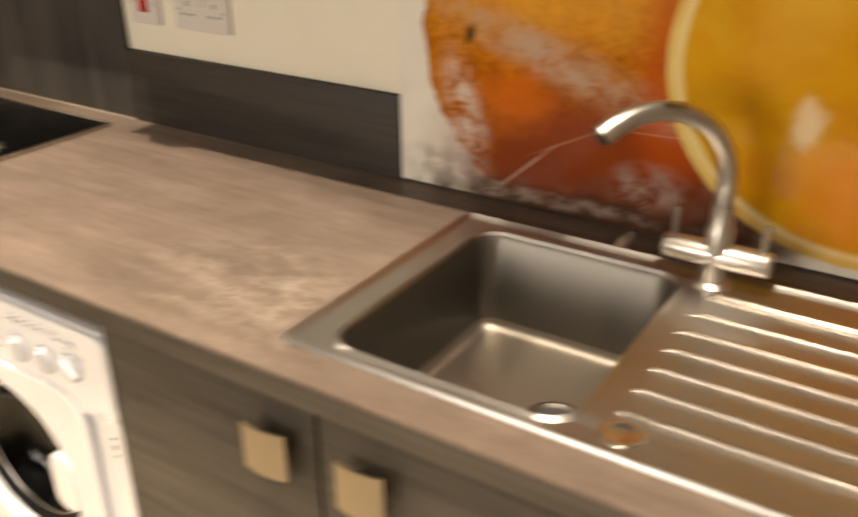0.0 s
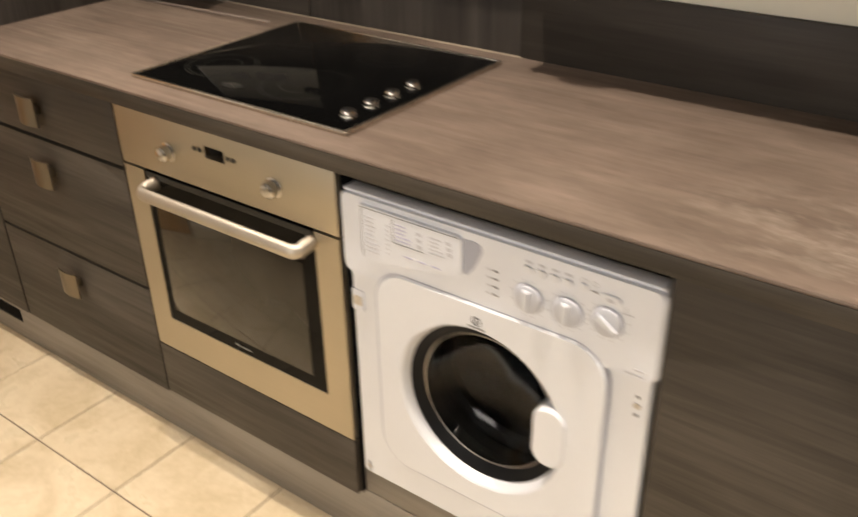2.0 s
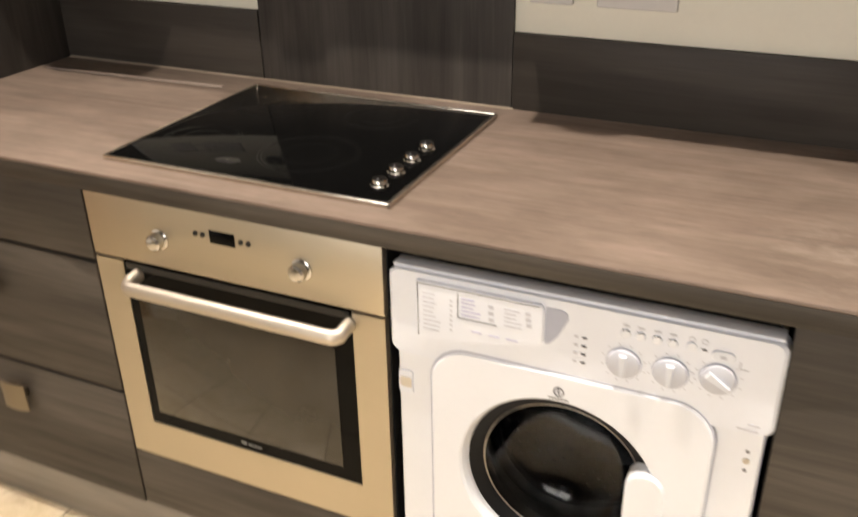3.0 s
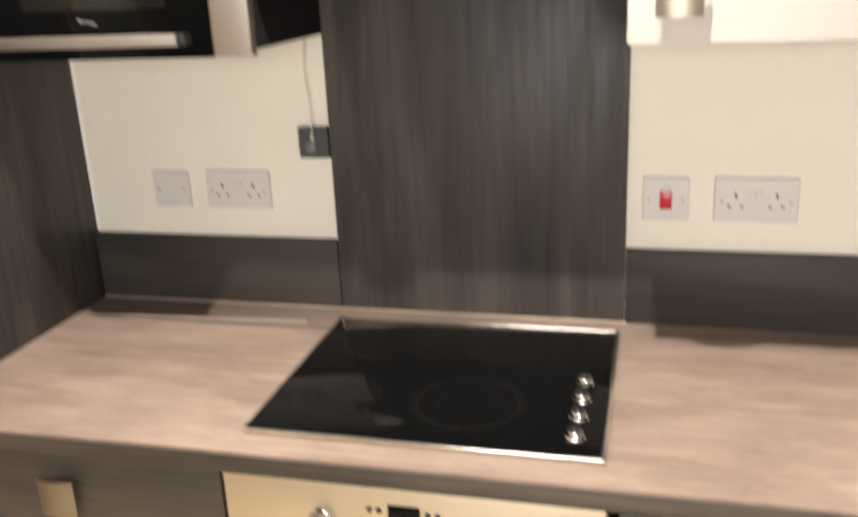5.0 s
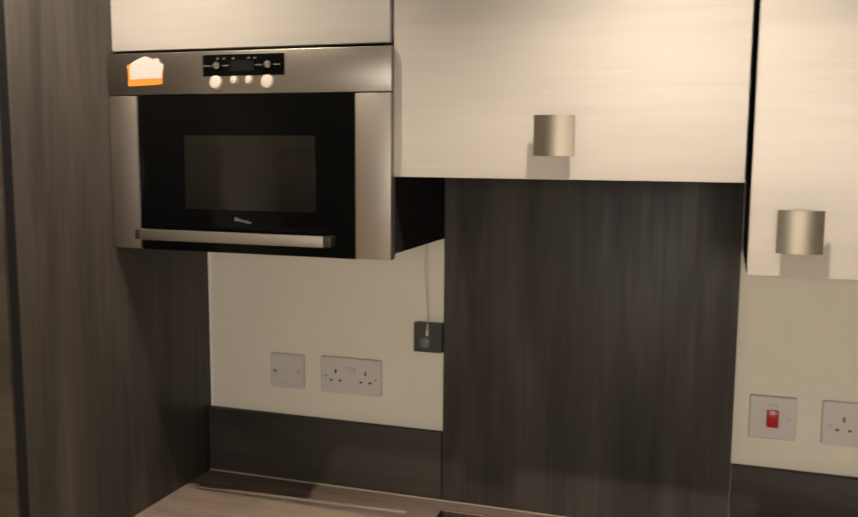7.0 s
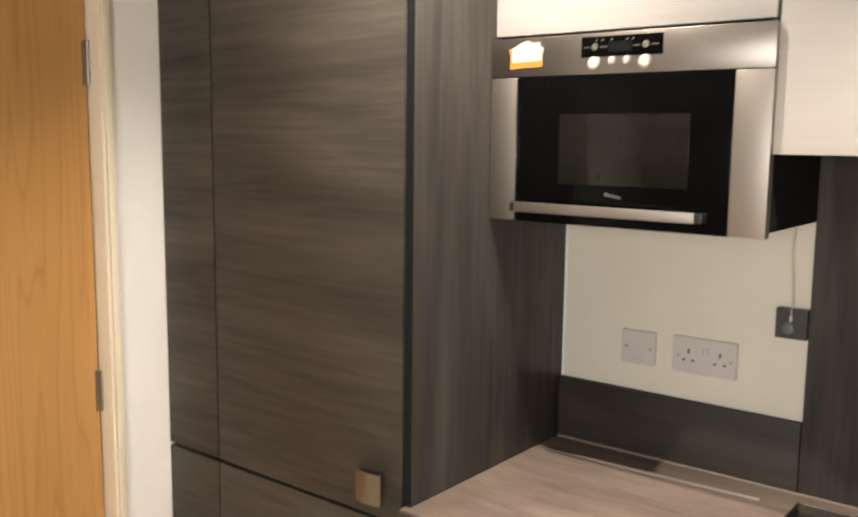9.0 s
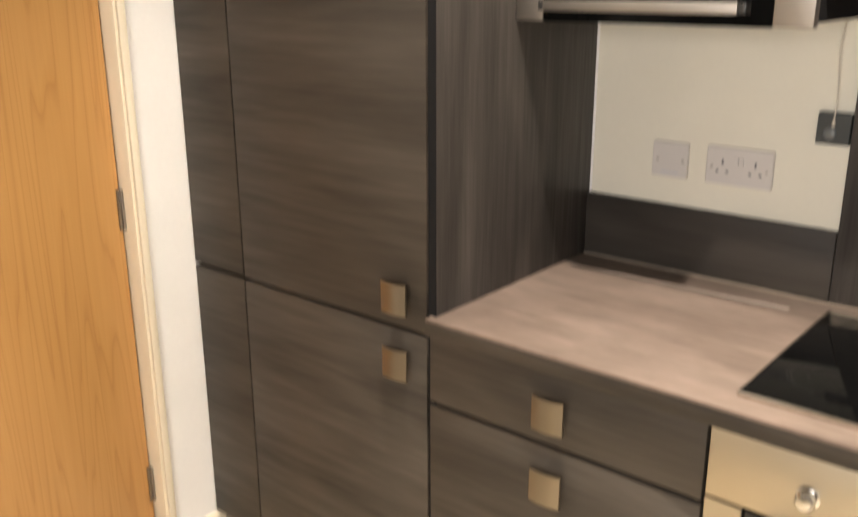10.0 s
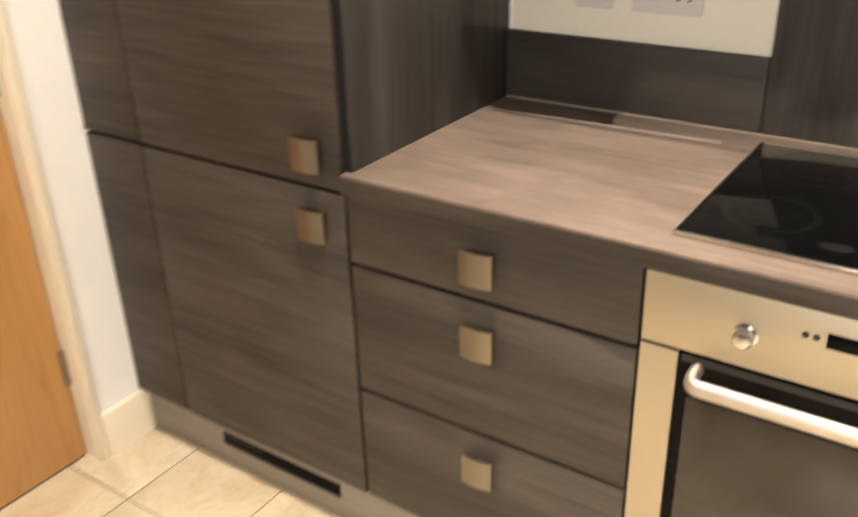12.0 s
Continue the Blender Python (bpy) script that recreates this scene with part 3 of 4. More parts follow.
for x0, x1, z in ((-0.508, -0.380, 0.070), (-0.376, -0.132, 0.067), (-0.508, -0.372, 0.094)):
    part("slat", box(x0, x1, 0.0165, 0.0200, z - 0.002, z + 0.002, 0.0008), M_BLACK, grille)

tall = thing("tall_cabinet", (-0.31, 0.3, 0.142), "tall dark oak laminate fridge housing with two doors", "cabinet")
part("body", box(-0.608, -0.031, 0.045, BACK - 0.004, 0.142, 2.15), M_CARCASS, tall)
part("side_panel", box(-0.0280, -0.0085, 0.0065, BACK - 0.002, 0.142, 2.15, 0.001), M_DARK_V, tall, "dark upright-grained end panel")
# near-black strip over the panel's edge, in place of the gap's shade
part("edge_band", box(-0.0275, -0.0090, 0.0045, 0.0063, 0.142, 2.15), M_CARCASS, tall, "dark strip for the shade on the end panel's front edge")
lower = front("door", -0.606, -0.0300, 0.139, 0.860, 0.0, M_DARK_H, tall)
upper = front("door", -0.606, -0.0300, 0.869, 2.148, 0.0, M_DARK_H, tall)
bow_handle(lower, -0.130, 0.760, 0.0)
bow_handle(upper, -0.130, 0.905, 0.0)
filler = thing("filler_panel", (-0.70, 0.1, 0.142), "dark oak laminate infill between tall cabinet and wall", "panel")
part("body", box(LEFT + 0.003, -0.618, 0.020, 0.06, 0.142, 2.15), M_CARCASS, filler)
front("panel", LEFT + 0.003, -0.6125, 0.139, 0.860, 0.001, M_DARK_H, filler)
front("panel", LEFT + 0.003, -0.6125, 0.869, 2.148, 0.001, M_DARK_H, filler)

drawers = thing("drawer_unit", (0.285, 0.3, 0.142), "dark oak laminate base unit with three drawers", "drawer unit")
part("body", box(0.002, 0.566, 0.040, 0.57, 0.142, 0.857), M_CARCASS, drawers)
for z0, z1, hz in ((0.7250, 0.8725, 0.763), (0.4300, 0.7160, 0.612), (0.140, 0.4220, 0.320)):
    bow_handle(front("drawer_front", -0.0215, 0.566, z0, z1, 0.0, M_DARK_H, drawers), 0.244, hz, 0.0)

housing = thing("oven_housing", (0.87, 0.3, 0.142), "dark oak laminate unit under a built-in oven", "cabinet")
part("body", box(0.569, 1.166, 0.062, 0.57, 0.142, 0.282), M_CARCASS, housing)
part("side", box(0.5685, 0.5705, 0.012, 0.57, 0.282, 0.857), M_CARCASS, housing)
part("side", box(1.167, 1.1685, 0.012, 0.57, 0.142, 0.857), M_CARCASS, housing)
front("panel", 0.571, 1.166, 0.145, 0.284, 0.0, M_DARK_H, housing)

oven = thing("oven", (0.868, 0.3, 0.286), "built-in oven with brushed steel front and dark glass", "oven")
part("body", box(0.575, 1.163, 0.030, 0.56, 0.288, 0.858), M_BLACK, oven)
panel = part("control_panel", box(0.572, 1.166, -0.001, 0.03, 0.742, 0.868, 0.0015), M_OVEN_STEEL, oven)
part("display", box(0.841, 0.892, -0.0025, 0.004, 0.812, 0.836, 0.001), M_BLACK_GLASS, panel, "small dark clock display")
for x in (0.812, 0.827, 0.904, 0.919):
    part("button", lathe((x, 0.000, 0.8245), "y", [(0.0048, -0.003), (0.0048, 0.003), (0.0035, 0.0045)], 14), M_BLACK, panel)
for x in (0.731, 1.019):
    part("knob", lathe((x, -0.001, 0.798), "y", [(0.019, -0.002), (0.019, 0.002), (0.0150, 0.003), (0.0160, 0.012), (0.0150, 0.019), (0.0115, 0.023), (0.003, 0.0245)], 28), M_CHROME, panel, "round metal push knob")
odoor = part("door", box(0.6345, 1.1055, 0.002, 0.028, 0.3745, 0.736), M_BLACK_GLASS, oven, "black glass door in a steel frame")
part("stile", box(0.572, 0.634, 0.0, 0.03, 0.288, 0.736), M_OVEN_STEEL, odoor, "brushed steel frame")
part("stile", box(1.106, 1.166, 0.0, 0.03, 0.288, 0.736), M_OVEN_STEEL, odoor, "brushed steel frame")
part("rail", box(0.634, 1.106, 0.0, 0.03, 0.288, 0.374), M_OVEN_STEEL, odoor, "brushed steel frame")
part("window", box(0.654, 1.068, 0.0008, 0.006, 0.404, 0.658, 0.0004), M_OVEN_GLASS, odoor, "tinted viewing window")
for k, (w, h) in enumerate(((0.012, 0.006), (0.03, 0.004))):
    part("badge", box(0.845 + 0.016 * k, 0.845 + 0.016 * k + w, 0.0012, 0.004, 0.386, 0.386 + h), M_SLATE_KNOB, odoor)
hx0, hx1, hz, hy = 0.667, 1.102, 0.709, -0.043
bend = [(hx0, 0.002, hz + 0.004), (hx0, hy * 0.55, hz + 0.003)]
bend += [(hx0 + 0.016 * (1 - math.cos(radians(a))), hy * 0.55 + hy * 0.45 * math.sin(radians(a)), hz) for a in (25, 50, 75, 90)]
bend += [(hx1 - 0.016 * (1 - math.cos(radians(a))), hy * 0.55 + hy * 0.45 * math.sin(radians(a)), hz) for a in (90, 75, 50, 25)]
bend += [(hx1, hy * 0.55, hz + 0.003), (hx1, 0.002, hz + 0.004)]
bar = tube(bend, 0.011, 14)
for v in bar.verts:
    v.co.z = hz + (v.co.z - hz) * 1.25
part("handle", bar, M_SATIN, odoor, "brushed steel bar handle")
vent = part("vent", box(0.640, 1.100, 0.0005, 0.006, 0.722, 0.7345), M_BLACK, odoor)

# ---- washing machine ----
wm = thing("washing_machine", (1.464, 0.3, 0.142), "white built-in washing machine with a dark porthole door", "washing machine")
CX, CZ, HOLE = 1.460, 0.508, 0.163
part("body", box(1.196, 1.740, 0.36, 0.54, 0.146, 0.834, 0.006), M_WM, wm)
part("side_wall", box(1.192, 1.200, 0.030, 0.36, 0.215, 0.834), M_WM, wm)
part("side_wall", box(1.736, 1.744, 0.030, 0.36, 0.215, 0.834), M_WM, wm)
part("base_rail", box(1.200, 1.736, 0.040, 0.20, 0.146, 0.214), M_GAP, wm)


def holed(pts, y0, y1, soft):
    """A plate like slab() with a round hole for the porthole."""
    n, bm = 72, bmesh.new()

    def edge(a, inset):
        d = (math.cos(a), math.sin(a))
        best = 9.0
        for (px, pz), (qx, qz) in zip(pts, pts[1:] + pts[:1]):
            ex, ez = qx - px, qz - pz
            det = d[0] * -ez + ex * d[1]
            if abs(det) > 1e-9:
                t = ((px - CX) * -ez + ex * (pz - CZ)) / det
                s = (d[0] * (pz - CZ) - d[1] * (px - CX)) / det
                if t > 0 and -1e-6 <= s <= 1 + 1e-6:
                    best = min(best, t)
        return CX + d[0] * (best - inset), CZ + d[1] * (best - inset)
    angles = sorted({round(2 * math.pi * k / n, 6) for k in range(n)} | {round(math.atan2(z - CZ, x - CX) % (2 * math.pi), 6) for x, z in pts})
    rings = []
    for y, inset, r in ((y1, 0, 0), (y0 + soft, 0, 0), (y0, soft, 0), (y0, 0, HOLE), (y1, 0, HOLE)):
        ring = []
        for a in angles:
            x, z = (CX + r * math.cos(a), CZ + r * math.sin(a)) if r else edge(a, inset)
            ring.append(bm.verts.new((x, y, z)))
        rings.append(ring)
    for a, c in zip(rings, rings[1:] + rings[:1]):
        for k in range(len(a)):
            bm.faces.new((a[k], a[(k + 1) % len(a)], c[(k + 1) % len(a)], c[k]))
    return bm


def corners(x0, x1, z0, z1, r, seg):
    return [((x0 + x1) / 2 + x, (z0 + z1) / 2 + z) for x, z in outline(x1 - x0, z1 - z0, r, seg)]


part("lower_front", holed(corners(1.186, 1.748, 0.222, 0.706, 0.010, 4), 0.004, 0.030, 0.003), M_WM, wm)
PF = -0.006       # face of the control panel
ctrl = part("control_panel", plate(1.178, 1.757, 0.688, 0.839, 0.016, PF, 0.030, 0.005), M_WM_PLASTIC, wm)
part("top_edge", box(1.184, 1.750, 0.000, 0.03, 0.8385, 0.8440, 0.002), M_WM, wm)
# black block put behind the gap in place of its shade
part("top_gap", box(1.186, 1.742, 0.030, 0.05, 0.840, 0.8735), M_GAP, wm, "black block for the shade in the gap under the worktop")
part("raised_surround", holed(corners(1.249, 1.684, 0.300, 0.716, 0.062, 10), PF - 0.0040, 0.0045, 0.004), M_WM, wm, "raised rounded panel round the door")
# flat grey plate edge that draws the seam's shadow
part("surround_groove", holed(corners(1.2470, 1.6860, 0.2980, 0.7180, 0.0640, 10), PF - 0.0006, 0.0030, 0.0004), M_SHADE_GREY, wm, "grey line for the shadow seam round the raised panel")
DF = PF - 0.006   # face of the detergent drawer
dr = part("detergent_drawer", slab([(1.2265, 0.7330), (1.2300, 0.7295), (1.2780, 0.7310), (1.3180, 0.7360), (1.3570, 0.7425), (1.3940, 0.7515), (1.4240, 0.7610), (1.4290, 0.7680), (1.4290, 0.8220), (1.4240, 0.8280), (1.2300, 0.8290), (1.2265, 0.8255)], DF, PF + 0.004, soft=0.002), M_WM_PLASTIC, ctrl, "white detergent drawer with a curved lower edge")
# nearly flush plate; the recess's shade is in its colour
scoop = slab([(1.4305, 0.824), (1.4530, 0.8245), (1.4620, 0.8200), (1.4640, 0.8110), (1.4600, 0.8000), (1.4500, 0.7790), (1.4370, 0.7630), (1.4305, 0.7620)], PF - 0.0008, PF + 0.004, soft=0.0006)
part("finger_recess", scoop, M_SHADE_GREY, ctrl, "finger recess, its shade put into blue-grey")
part("card_rule", box(1.2300, 1.2312, DF - 0.0006, DF + 0.003, 0.7335, 0.8250), M_INK, dr)
part("card_rule", box(1.2312, 1.4230, DF - 0.0006, DF + 0.003, 0.8240, 0.8250), M_INK, dr)
for x0, x1, z0, z1 in ((1.2960, 1.2972, 0.778, 0.819), (1.2972, 1.3590, 0.778, 0.7790)):
    part("card_rule", box(x0, x1, DF - 0.0006, DF + 0.003, z0, z1), M_INK, dr)
rng = random.Random(4)
for row in range(9):
    part("print_line", box(1.239, 1.239 + rng.uniform(0.016, 0.030), DF - 0.0005, DF + 0.003, 0.8085 - 0.0078 * row, 0.8105 - 0.0078 * row), M_INK_PALE, dr)
for row in range(7):
    part("print_mark", box(1.2835, 1.2875, DF - 0.0005, DF + 0.003, 0.803 - 0.0085 * row, 0.8065 - 0.0085 * row), M_INK_PALE, dr)
for row in range(5):
    part("print_line", box(1.302, 1.302 + rng.uniform(0.018, 0.032), DF - 0.0005, DF + 0.003, 0.8110 - 0.0068 * row, 0.8130 - 0.0068 * row), M_INK_BLUE, dr)
    part("print_line", box(1.370, 1.370 + rng.uniform(0.015, 0.030), DF - 0.0005, DF + 0.003, 0.8085 - 0.0068 * row, 0.8105 - 0.0068 * row), M_INK_PALE, dr)
for x, z in ((1.349, 0.808), (1.349, 0.797), (1.350, 0.786), (1.406, 0.809), (1.407, 0.799), (1.408, 0.790)):
    part("print_mark", box(x - 0.004, x + 0.004, DF - 0.0005, DF + 0.003, z - 0.003, z + 0.003), M_INK_PALE, dr)
for x in (1.318, 1.346, 1.374):
    part("print_line", box(x, x + 0.017, DF - 0.0005, DF + 0.003, 0.7580, 0.7602), M_INK_BLUE, dr)
for row in range(4):
    z = 0.786 - 0.0139 * row
    part("indicator", box(1.4855, 1.4925, PF - 0.0008, PF + 0.003, z - 0.0016, z + 0.0016), M_INK, ctrl)
    part("print_line", box(1.4740, 1.4800, PF - 0.0005, PF + 0.003, z - 0.002, z + 0.002), M_INK_PALE, ctrl)
for x in (1.546, 1.567, 1.589, 1.610):
    part("print_mark", box(x - 0.0045, x + 0.0045, PF - 0.0005, PF + 0.003, 0.8190, 0.8225), M_INK_PALE, ctrl)
    button = part("button", lathe((x, PF, 0.8080), "y", [(0.0070, -0.002), (0.0070, 0.0022), (0.0058, 0.0032)], 18), M_WM, ctrl)
    # dark line drawn as the button's shadow
    part("button_lip", box(x - 0.0042, x + 0.0042, PF - 0.0030, PF + 0.001, 0.8122, 0.8142), M_INK, button, "dark line for the shadow at the button's top")
for x in (1.635, 1.652):
    part("print_mark", lathe((x, PF, 0.8200), "y", [(0.0032, 0.0002), (0.0044, 0.0002), (0.0044, 0.0007), (0.0032, 0.0007), (0.0032, 0.0002)], 16, closed=False), M_INK_PALE, ctrl)
part("button", lathe((1.635, PF, 0.8095), "y", [(0.0070, -0.002), (0.0070, 0.0018), (0.0058, 0.0026)], 18), M_WM, ctrl)
part("indicator", box(1.6485, 1.6555, PF - 0.0008, PF + 0.003, 0.8065, 0.8090), M_INK, ctrl)
part("button", plate(1.662, 1.693, 0.796, 0.812, 0.0075, PF - 0.004, PF + 0.003, 0.0015), M_WM, ctrl, "oval start button")
part("print_mark", box(1.674, 1.682, PF - 0.0046, PF, 0.8015, 0.8065), M_INK_PALE, ctrl)
part("print_mark", box(1.699, 1.7015, PF - 0.0006, PF + 0.003, 0.791, 0.800), M_INK_PALE, ctrl)
part("print_mark", box(1.699, 1.712, PF - 0.0006, PF + 0.003, 0.7885, 0.7900), M_INK_PALE, ctrl)
for x, z, turn in ((1.547, 0.759, 0), (1.612, 0.760, 0), (1.675, 0.767, 58)):
    kn = part("knob", lathe((x, PF, z), "y", [(0.0240, -0.002), (0.0240, 0.0020), (0.0225, 0.0050), (0.0205, 0.0060), (0.004, 0.0065)], 32), M_GREY_PLASTIC, ctrl, "pale grey round dial")
    # grey ring drawn as the shadow round the dial
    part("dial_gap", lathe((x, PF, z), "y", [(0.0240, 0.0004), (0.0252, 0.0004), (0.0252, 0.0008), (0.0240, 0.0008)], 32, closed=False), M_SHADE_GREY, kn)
    grip = slab([(-0.0055, 0.0165), (0.0055, 0.0165), (0.0030, -0.0195), (-0.0030, -0.0195)], PF - 0.0120, PF - 0.005, soft=0.002)
    grip.transform(Matrix.Translation((x, 0, z)) @ Matrix.Rotation(radians(-turn), 4, "Y"))
    part("grip", grip, M_GREY_LIGHT, kn, "whitish tapered grip")
    for a in range(15, 375, 30):
        c, s_ = math.cos(radians(a)), math.sin(radians(a))
        part("scale_mark", box(x + 0.0305 * c - 0.0012, x + 0.0305 * c + 0.0012, PF - 0.0005, PF + 0.003, z + 0.0305 * s_ - 0.0012, z + 0.0305 * s_ + 0.0012), M_INK_PALE, ctrl)
EF = PF - 0.0040  # face of the raised surround
part("emblem", lathe((1.4575, EF, 0.6865), "y", [(0.0064, 0.0002), (0.0082, 0.0002), (0.0082, 0.0010), (0.0064, 0.0010), (0.0064, 0.0002)], 28, closed=False), M_INK, wm, "dark ring-shaped maker's emblem")
part("emblem_bar", box(1.4562, 1.4588, EF - 0.0010, EF + 0.002, 0.6825, 0.6890), M_INK, wm)
part("emblem_dot", box(1.4562, 1.4588, EF - 0.0010, EF + 0.002, 0.6903, 0.6925), M_INK, wm)
for k in range(7):
    part("name_bar", box(1.4425 + 0.0045 * k, 1.4455 + 0.0045 * k, EF - 0.0007, EF + 0.002, 0.6725, 0.6755), M_SLATE_KNOB, wm)
porthole = part("porthole_door", lathe((CX, -0.006, CZ), "y", [(0.1655, -0.002), (0.1645, 0.002), (0.1622, 0.0035), (0.1590, 0.001), (0.1545, -0.012), (0.1500, -0.020)], 72, closed=False), M_WM, wm, "white funnel-shaped porthole rim")
part("inner_ring", lathe((CX, -0.006, CZ), "y", [(0.1540, -0.0145), (0.1505, -0.0165), (0.142, -0.021), (0.133, -0.027), (0.1305, -0.029)], 72, closed=False), M_RUBBER, porthole, "dark grey inner ring")
bowl_glass = part("glass_bowl", lathe((CX, -0.006, CZ), "y", [(0.1310, -0.0285), (0.1210, -0.040), (0.1060, -0.066), (0.0780, -0.084), (0.0040, -0.092), (0.0040, -0.096), (0.0800, -0.0885), (0.1090, -0.070), (0.1250, -0.043), (0.1340, -0.0300), (0.1310, -0.0285)], 64, closed=False), M_PORT, porthole, "smoked glass bowl")
bowl_glass.visible_shadow = False
part("bowl_rim", lathe((CX, -0.006, CZ), "y", [(0.1285, -0.0270), (0.1300, -0.0255), (0.1315, -0.0270), (0.1300, -0.0285)], 72, closed=False), M_SCREW, porthole, "thin bright rim")
part("gasket", lathe((CX, 0.040, CZ), "y", [(0.1560, 0.012), (0.1450, 0.002), (0.1350, -0.012), (0.1380, -0.035), (0.1500, -0.050), (0.1330, -0.062), (0.1420, -0.085)], 72, closed=False), M_RUBBER, wm, "dark folded rubber gasket")
drum = part("drum", lathe((CX, 0.125, CZ), "y", [(0.1420, 0.0), (0.1750, -0.012), (0.2050, -0.020), (0.2050, -0.200), (0.1700, -0.215), (0.0100, -0.225)], 72, closed=False), M_DRUM, wm, "dim perforated steel drum")
for a in (20, 140, 260):
    c, q = math.cos(radians(a)), math.sin(radians(a))
    rib = tube([(CX + c * r, y, CZ + q * r) for r, y in ((0.205, 0.150), (0.172, 0.165), (0.168, 0.290), (0.200, 0.318))], 0.020, 10)
    part("lifter", rib, M_DRUM, drum)
holes = bmesh.new()
for row in range(7):
    for k in range(40):
        a = 2 * math.pi * (k + 0.5 * (row % 2)) / 40
        p = Vector((CX + 0.2030 * math.cos(a), 0.165 + 0.020 * row, CZ + 0.2030 * math.sin(a)))
        side = Vector((-math.sin(a), 0, math.cos(a))) * 0.004
        holes.faces.new([holes.verts.new(p + side * u + Vector((0, 0.004 * v, 0))) for u, v in ((1, 0), (0, 1), (-1, 0), (0, -1))])
tagged(part("perforations", holes, M_INK, drum), kind="stuff")
latch = slab([(1.597 + x, 0.520 + z) for x, z in outline(0.058, 0.116, 0.028, 8)], -0.016, 0.018, soft=0.004)
part("latch", latch, M_WM, porthole, "white door pull")
part("hinge_plate", plate(1.187, 1.212, 0.606, 0.648, 0.003, 0.001, 0.008), M_WM_PLASTIC, wm)
part("hinge_slot", plate(1.190, 1.2095, 0.618, 0.636, 0.002, -0.0005, 0.006), M_CORD, wm)
for x, zs in ((1.7285, (0.6525, 0.636, 0.6195)), (1.201, (0.250, 0.240, 0.230))):
    for k, z in enumerate(zs):
        part("screw", lathe((x, 0.004, z), "y", [(0.005 if k == 1 else 0.0025, -0.002), (0.005 if k == 1 else 0.0025, 0.0015)], 12), M_SCREW if k == 1 else M_INK, wm)
for x, z, w in ((1.722, 0.7045, 0.016), (1.709, 0.6955, 0.028)):
    part("print_line", box(x, x + w, PF - 0.0006, PF + 0.004, z - 0.0014, z + 0.0014), M_INK_PALE, ctrl)

sinkcab = thing("sink_cabinet", (2.14, 0.3, 0.142), "dark oak laminate sink unit with two doors", "cabinet")
for name, x0, x1, y1, z0, z1 in (("side", 1.757, 1.773, 0.57, 0.142, 0.857), ("side", 2.507, 2.523, 0.57, 0.142, 0.857), ("bottom", 1.773, 2.507, 0.57, 0.142, 0.160),
                                ("rail", 1.773, 2.507, 0.036, 0.74, 0.857), ("post", 2.125, 2.150, 0.036, 0.160, 0.74)):
    part(name, box(x0, x1, 0.020, y1, z0, z1), M_CARCASS, sinkcab)
bow_handle(front("door", 1.758, 2.137, 0.145, 0.8725, 0.0, M_DARK_H, sinkcab), 2.041, 0.760, 0.0, 0.068)
bow_handle(front("door", 2.143, 2.522, 0.145, 0.8725, 0.0, M_DARK_H, sinkcab), 2.186, 0.760, 0.0, 0.068)
endcab = thing("base_cabinet", (2.99, 0.3, 0.142), "dark oak laminate base unit under the draining board", "cabinet")
part("body", box(2.526, EAST - 0.01, 0.020, 0.57, 0.142, 0.70), M_CARCASS, endcab)
front("door", 2.527, 2.98, 0.145, 0.8725, 0.0, M_DARK_H, endcab)
front("door", 2.984, EAST - 0.01, 0.145, 0.8725, 0.0, M_DARK_H, endcab)

# ---- worktop, in pieces round the sink's cut-out ----
SX0, SX1, SY0, SY1 = 2.049, 2.985, 0.043, 0.507
wt = bmesh.new()
for x0, x1, y0, y1 in ((-0.0080, SX0 + 0.02, -0.014, BACK - 0.002), (-0.0210, -0.0080, -0.014, 0.0040), (SX1 - 0.02, EAST - 0.002, -0.014, BACK - 0.002),
                       (SX0 + 0.02, SX1 - 0.02, -0.014, SY0 + 0.018), (SX0 + 0.02, SX1 - 0.02, SY1 - 0.018, BACK - 0.002)):
    box(x0, x1, y0, y1, TOP - 0.036, TOP, bm=wt)
bmesh.ops.remove_doubles(wt, verts=wt.verts, dist=0.0002)
worktop = thing("worktop", (1.5, 0.3, TOP - 0.036), "pale brown wood-effect laminate worktop with dark edging", "worktop")
part("surface", wt, M_TOP, worktop)
part("nosing", box(-0.0210, EAST - 0.002, -0.0165, -0.014, TOP - 0.0050, TOP, 0.0018), M_TOP, worktop, "rounded front edge of the worktop")
part("edging", box(-0.0210, EAST - 0.002, -0.0165, -0.014, TOP - 0.036, TOP - 0.0052, 0.0004), M_DARK_H, worktop, "grey-brown wood-effect edging strip")
UP = 1.063
# upstands in the darkened oak copy, shade included in the tone
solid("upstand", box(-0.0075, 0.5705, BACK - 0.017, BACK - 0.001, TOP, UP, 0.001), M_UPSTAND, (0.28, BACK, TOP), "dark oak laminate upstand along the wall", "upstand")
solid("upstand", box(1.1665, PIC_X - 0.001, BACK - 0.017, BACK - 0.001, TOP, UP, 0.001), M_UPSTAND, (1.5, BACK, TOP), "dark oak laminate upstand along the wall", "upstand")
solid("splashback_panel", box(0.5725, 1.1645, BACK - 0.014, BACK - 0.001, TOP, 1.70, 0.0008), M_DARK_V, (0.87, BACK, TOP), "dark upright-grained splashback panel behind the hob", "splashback")
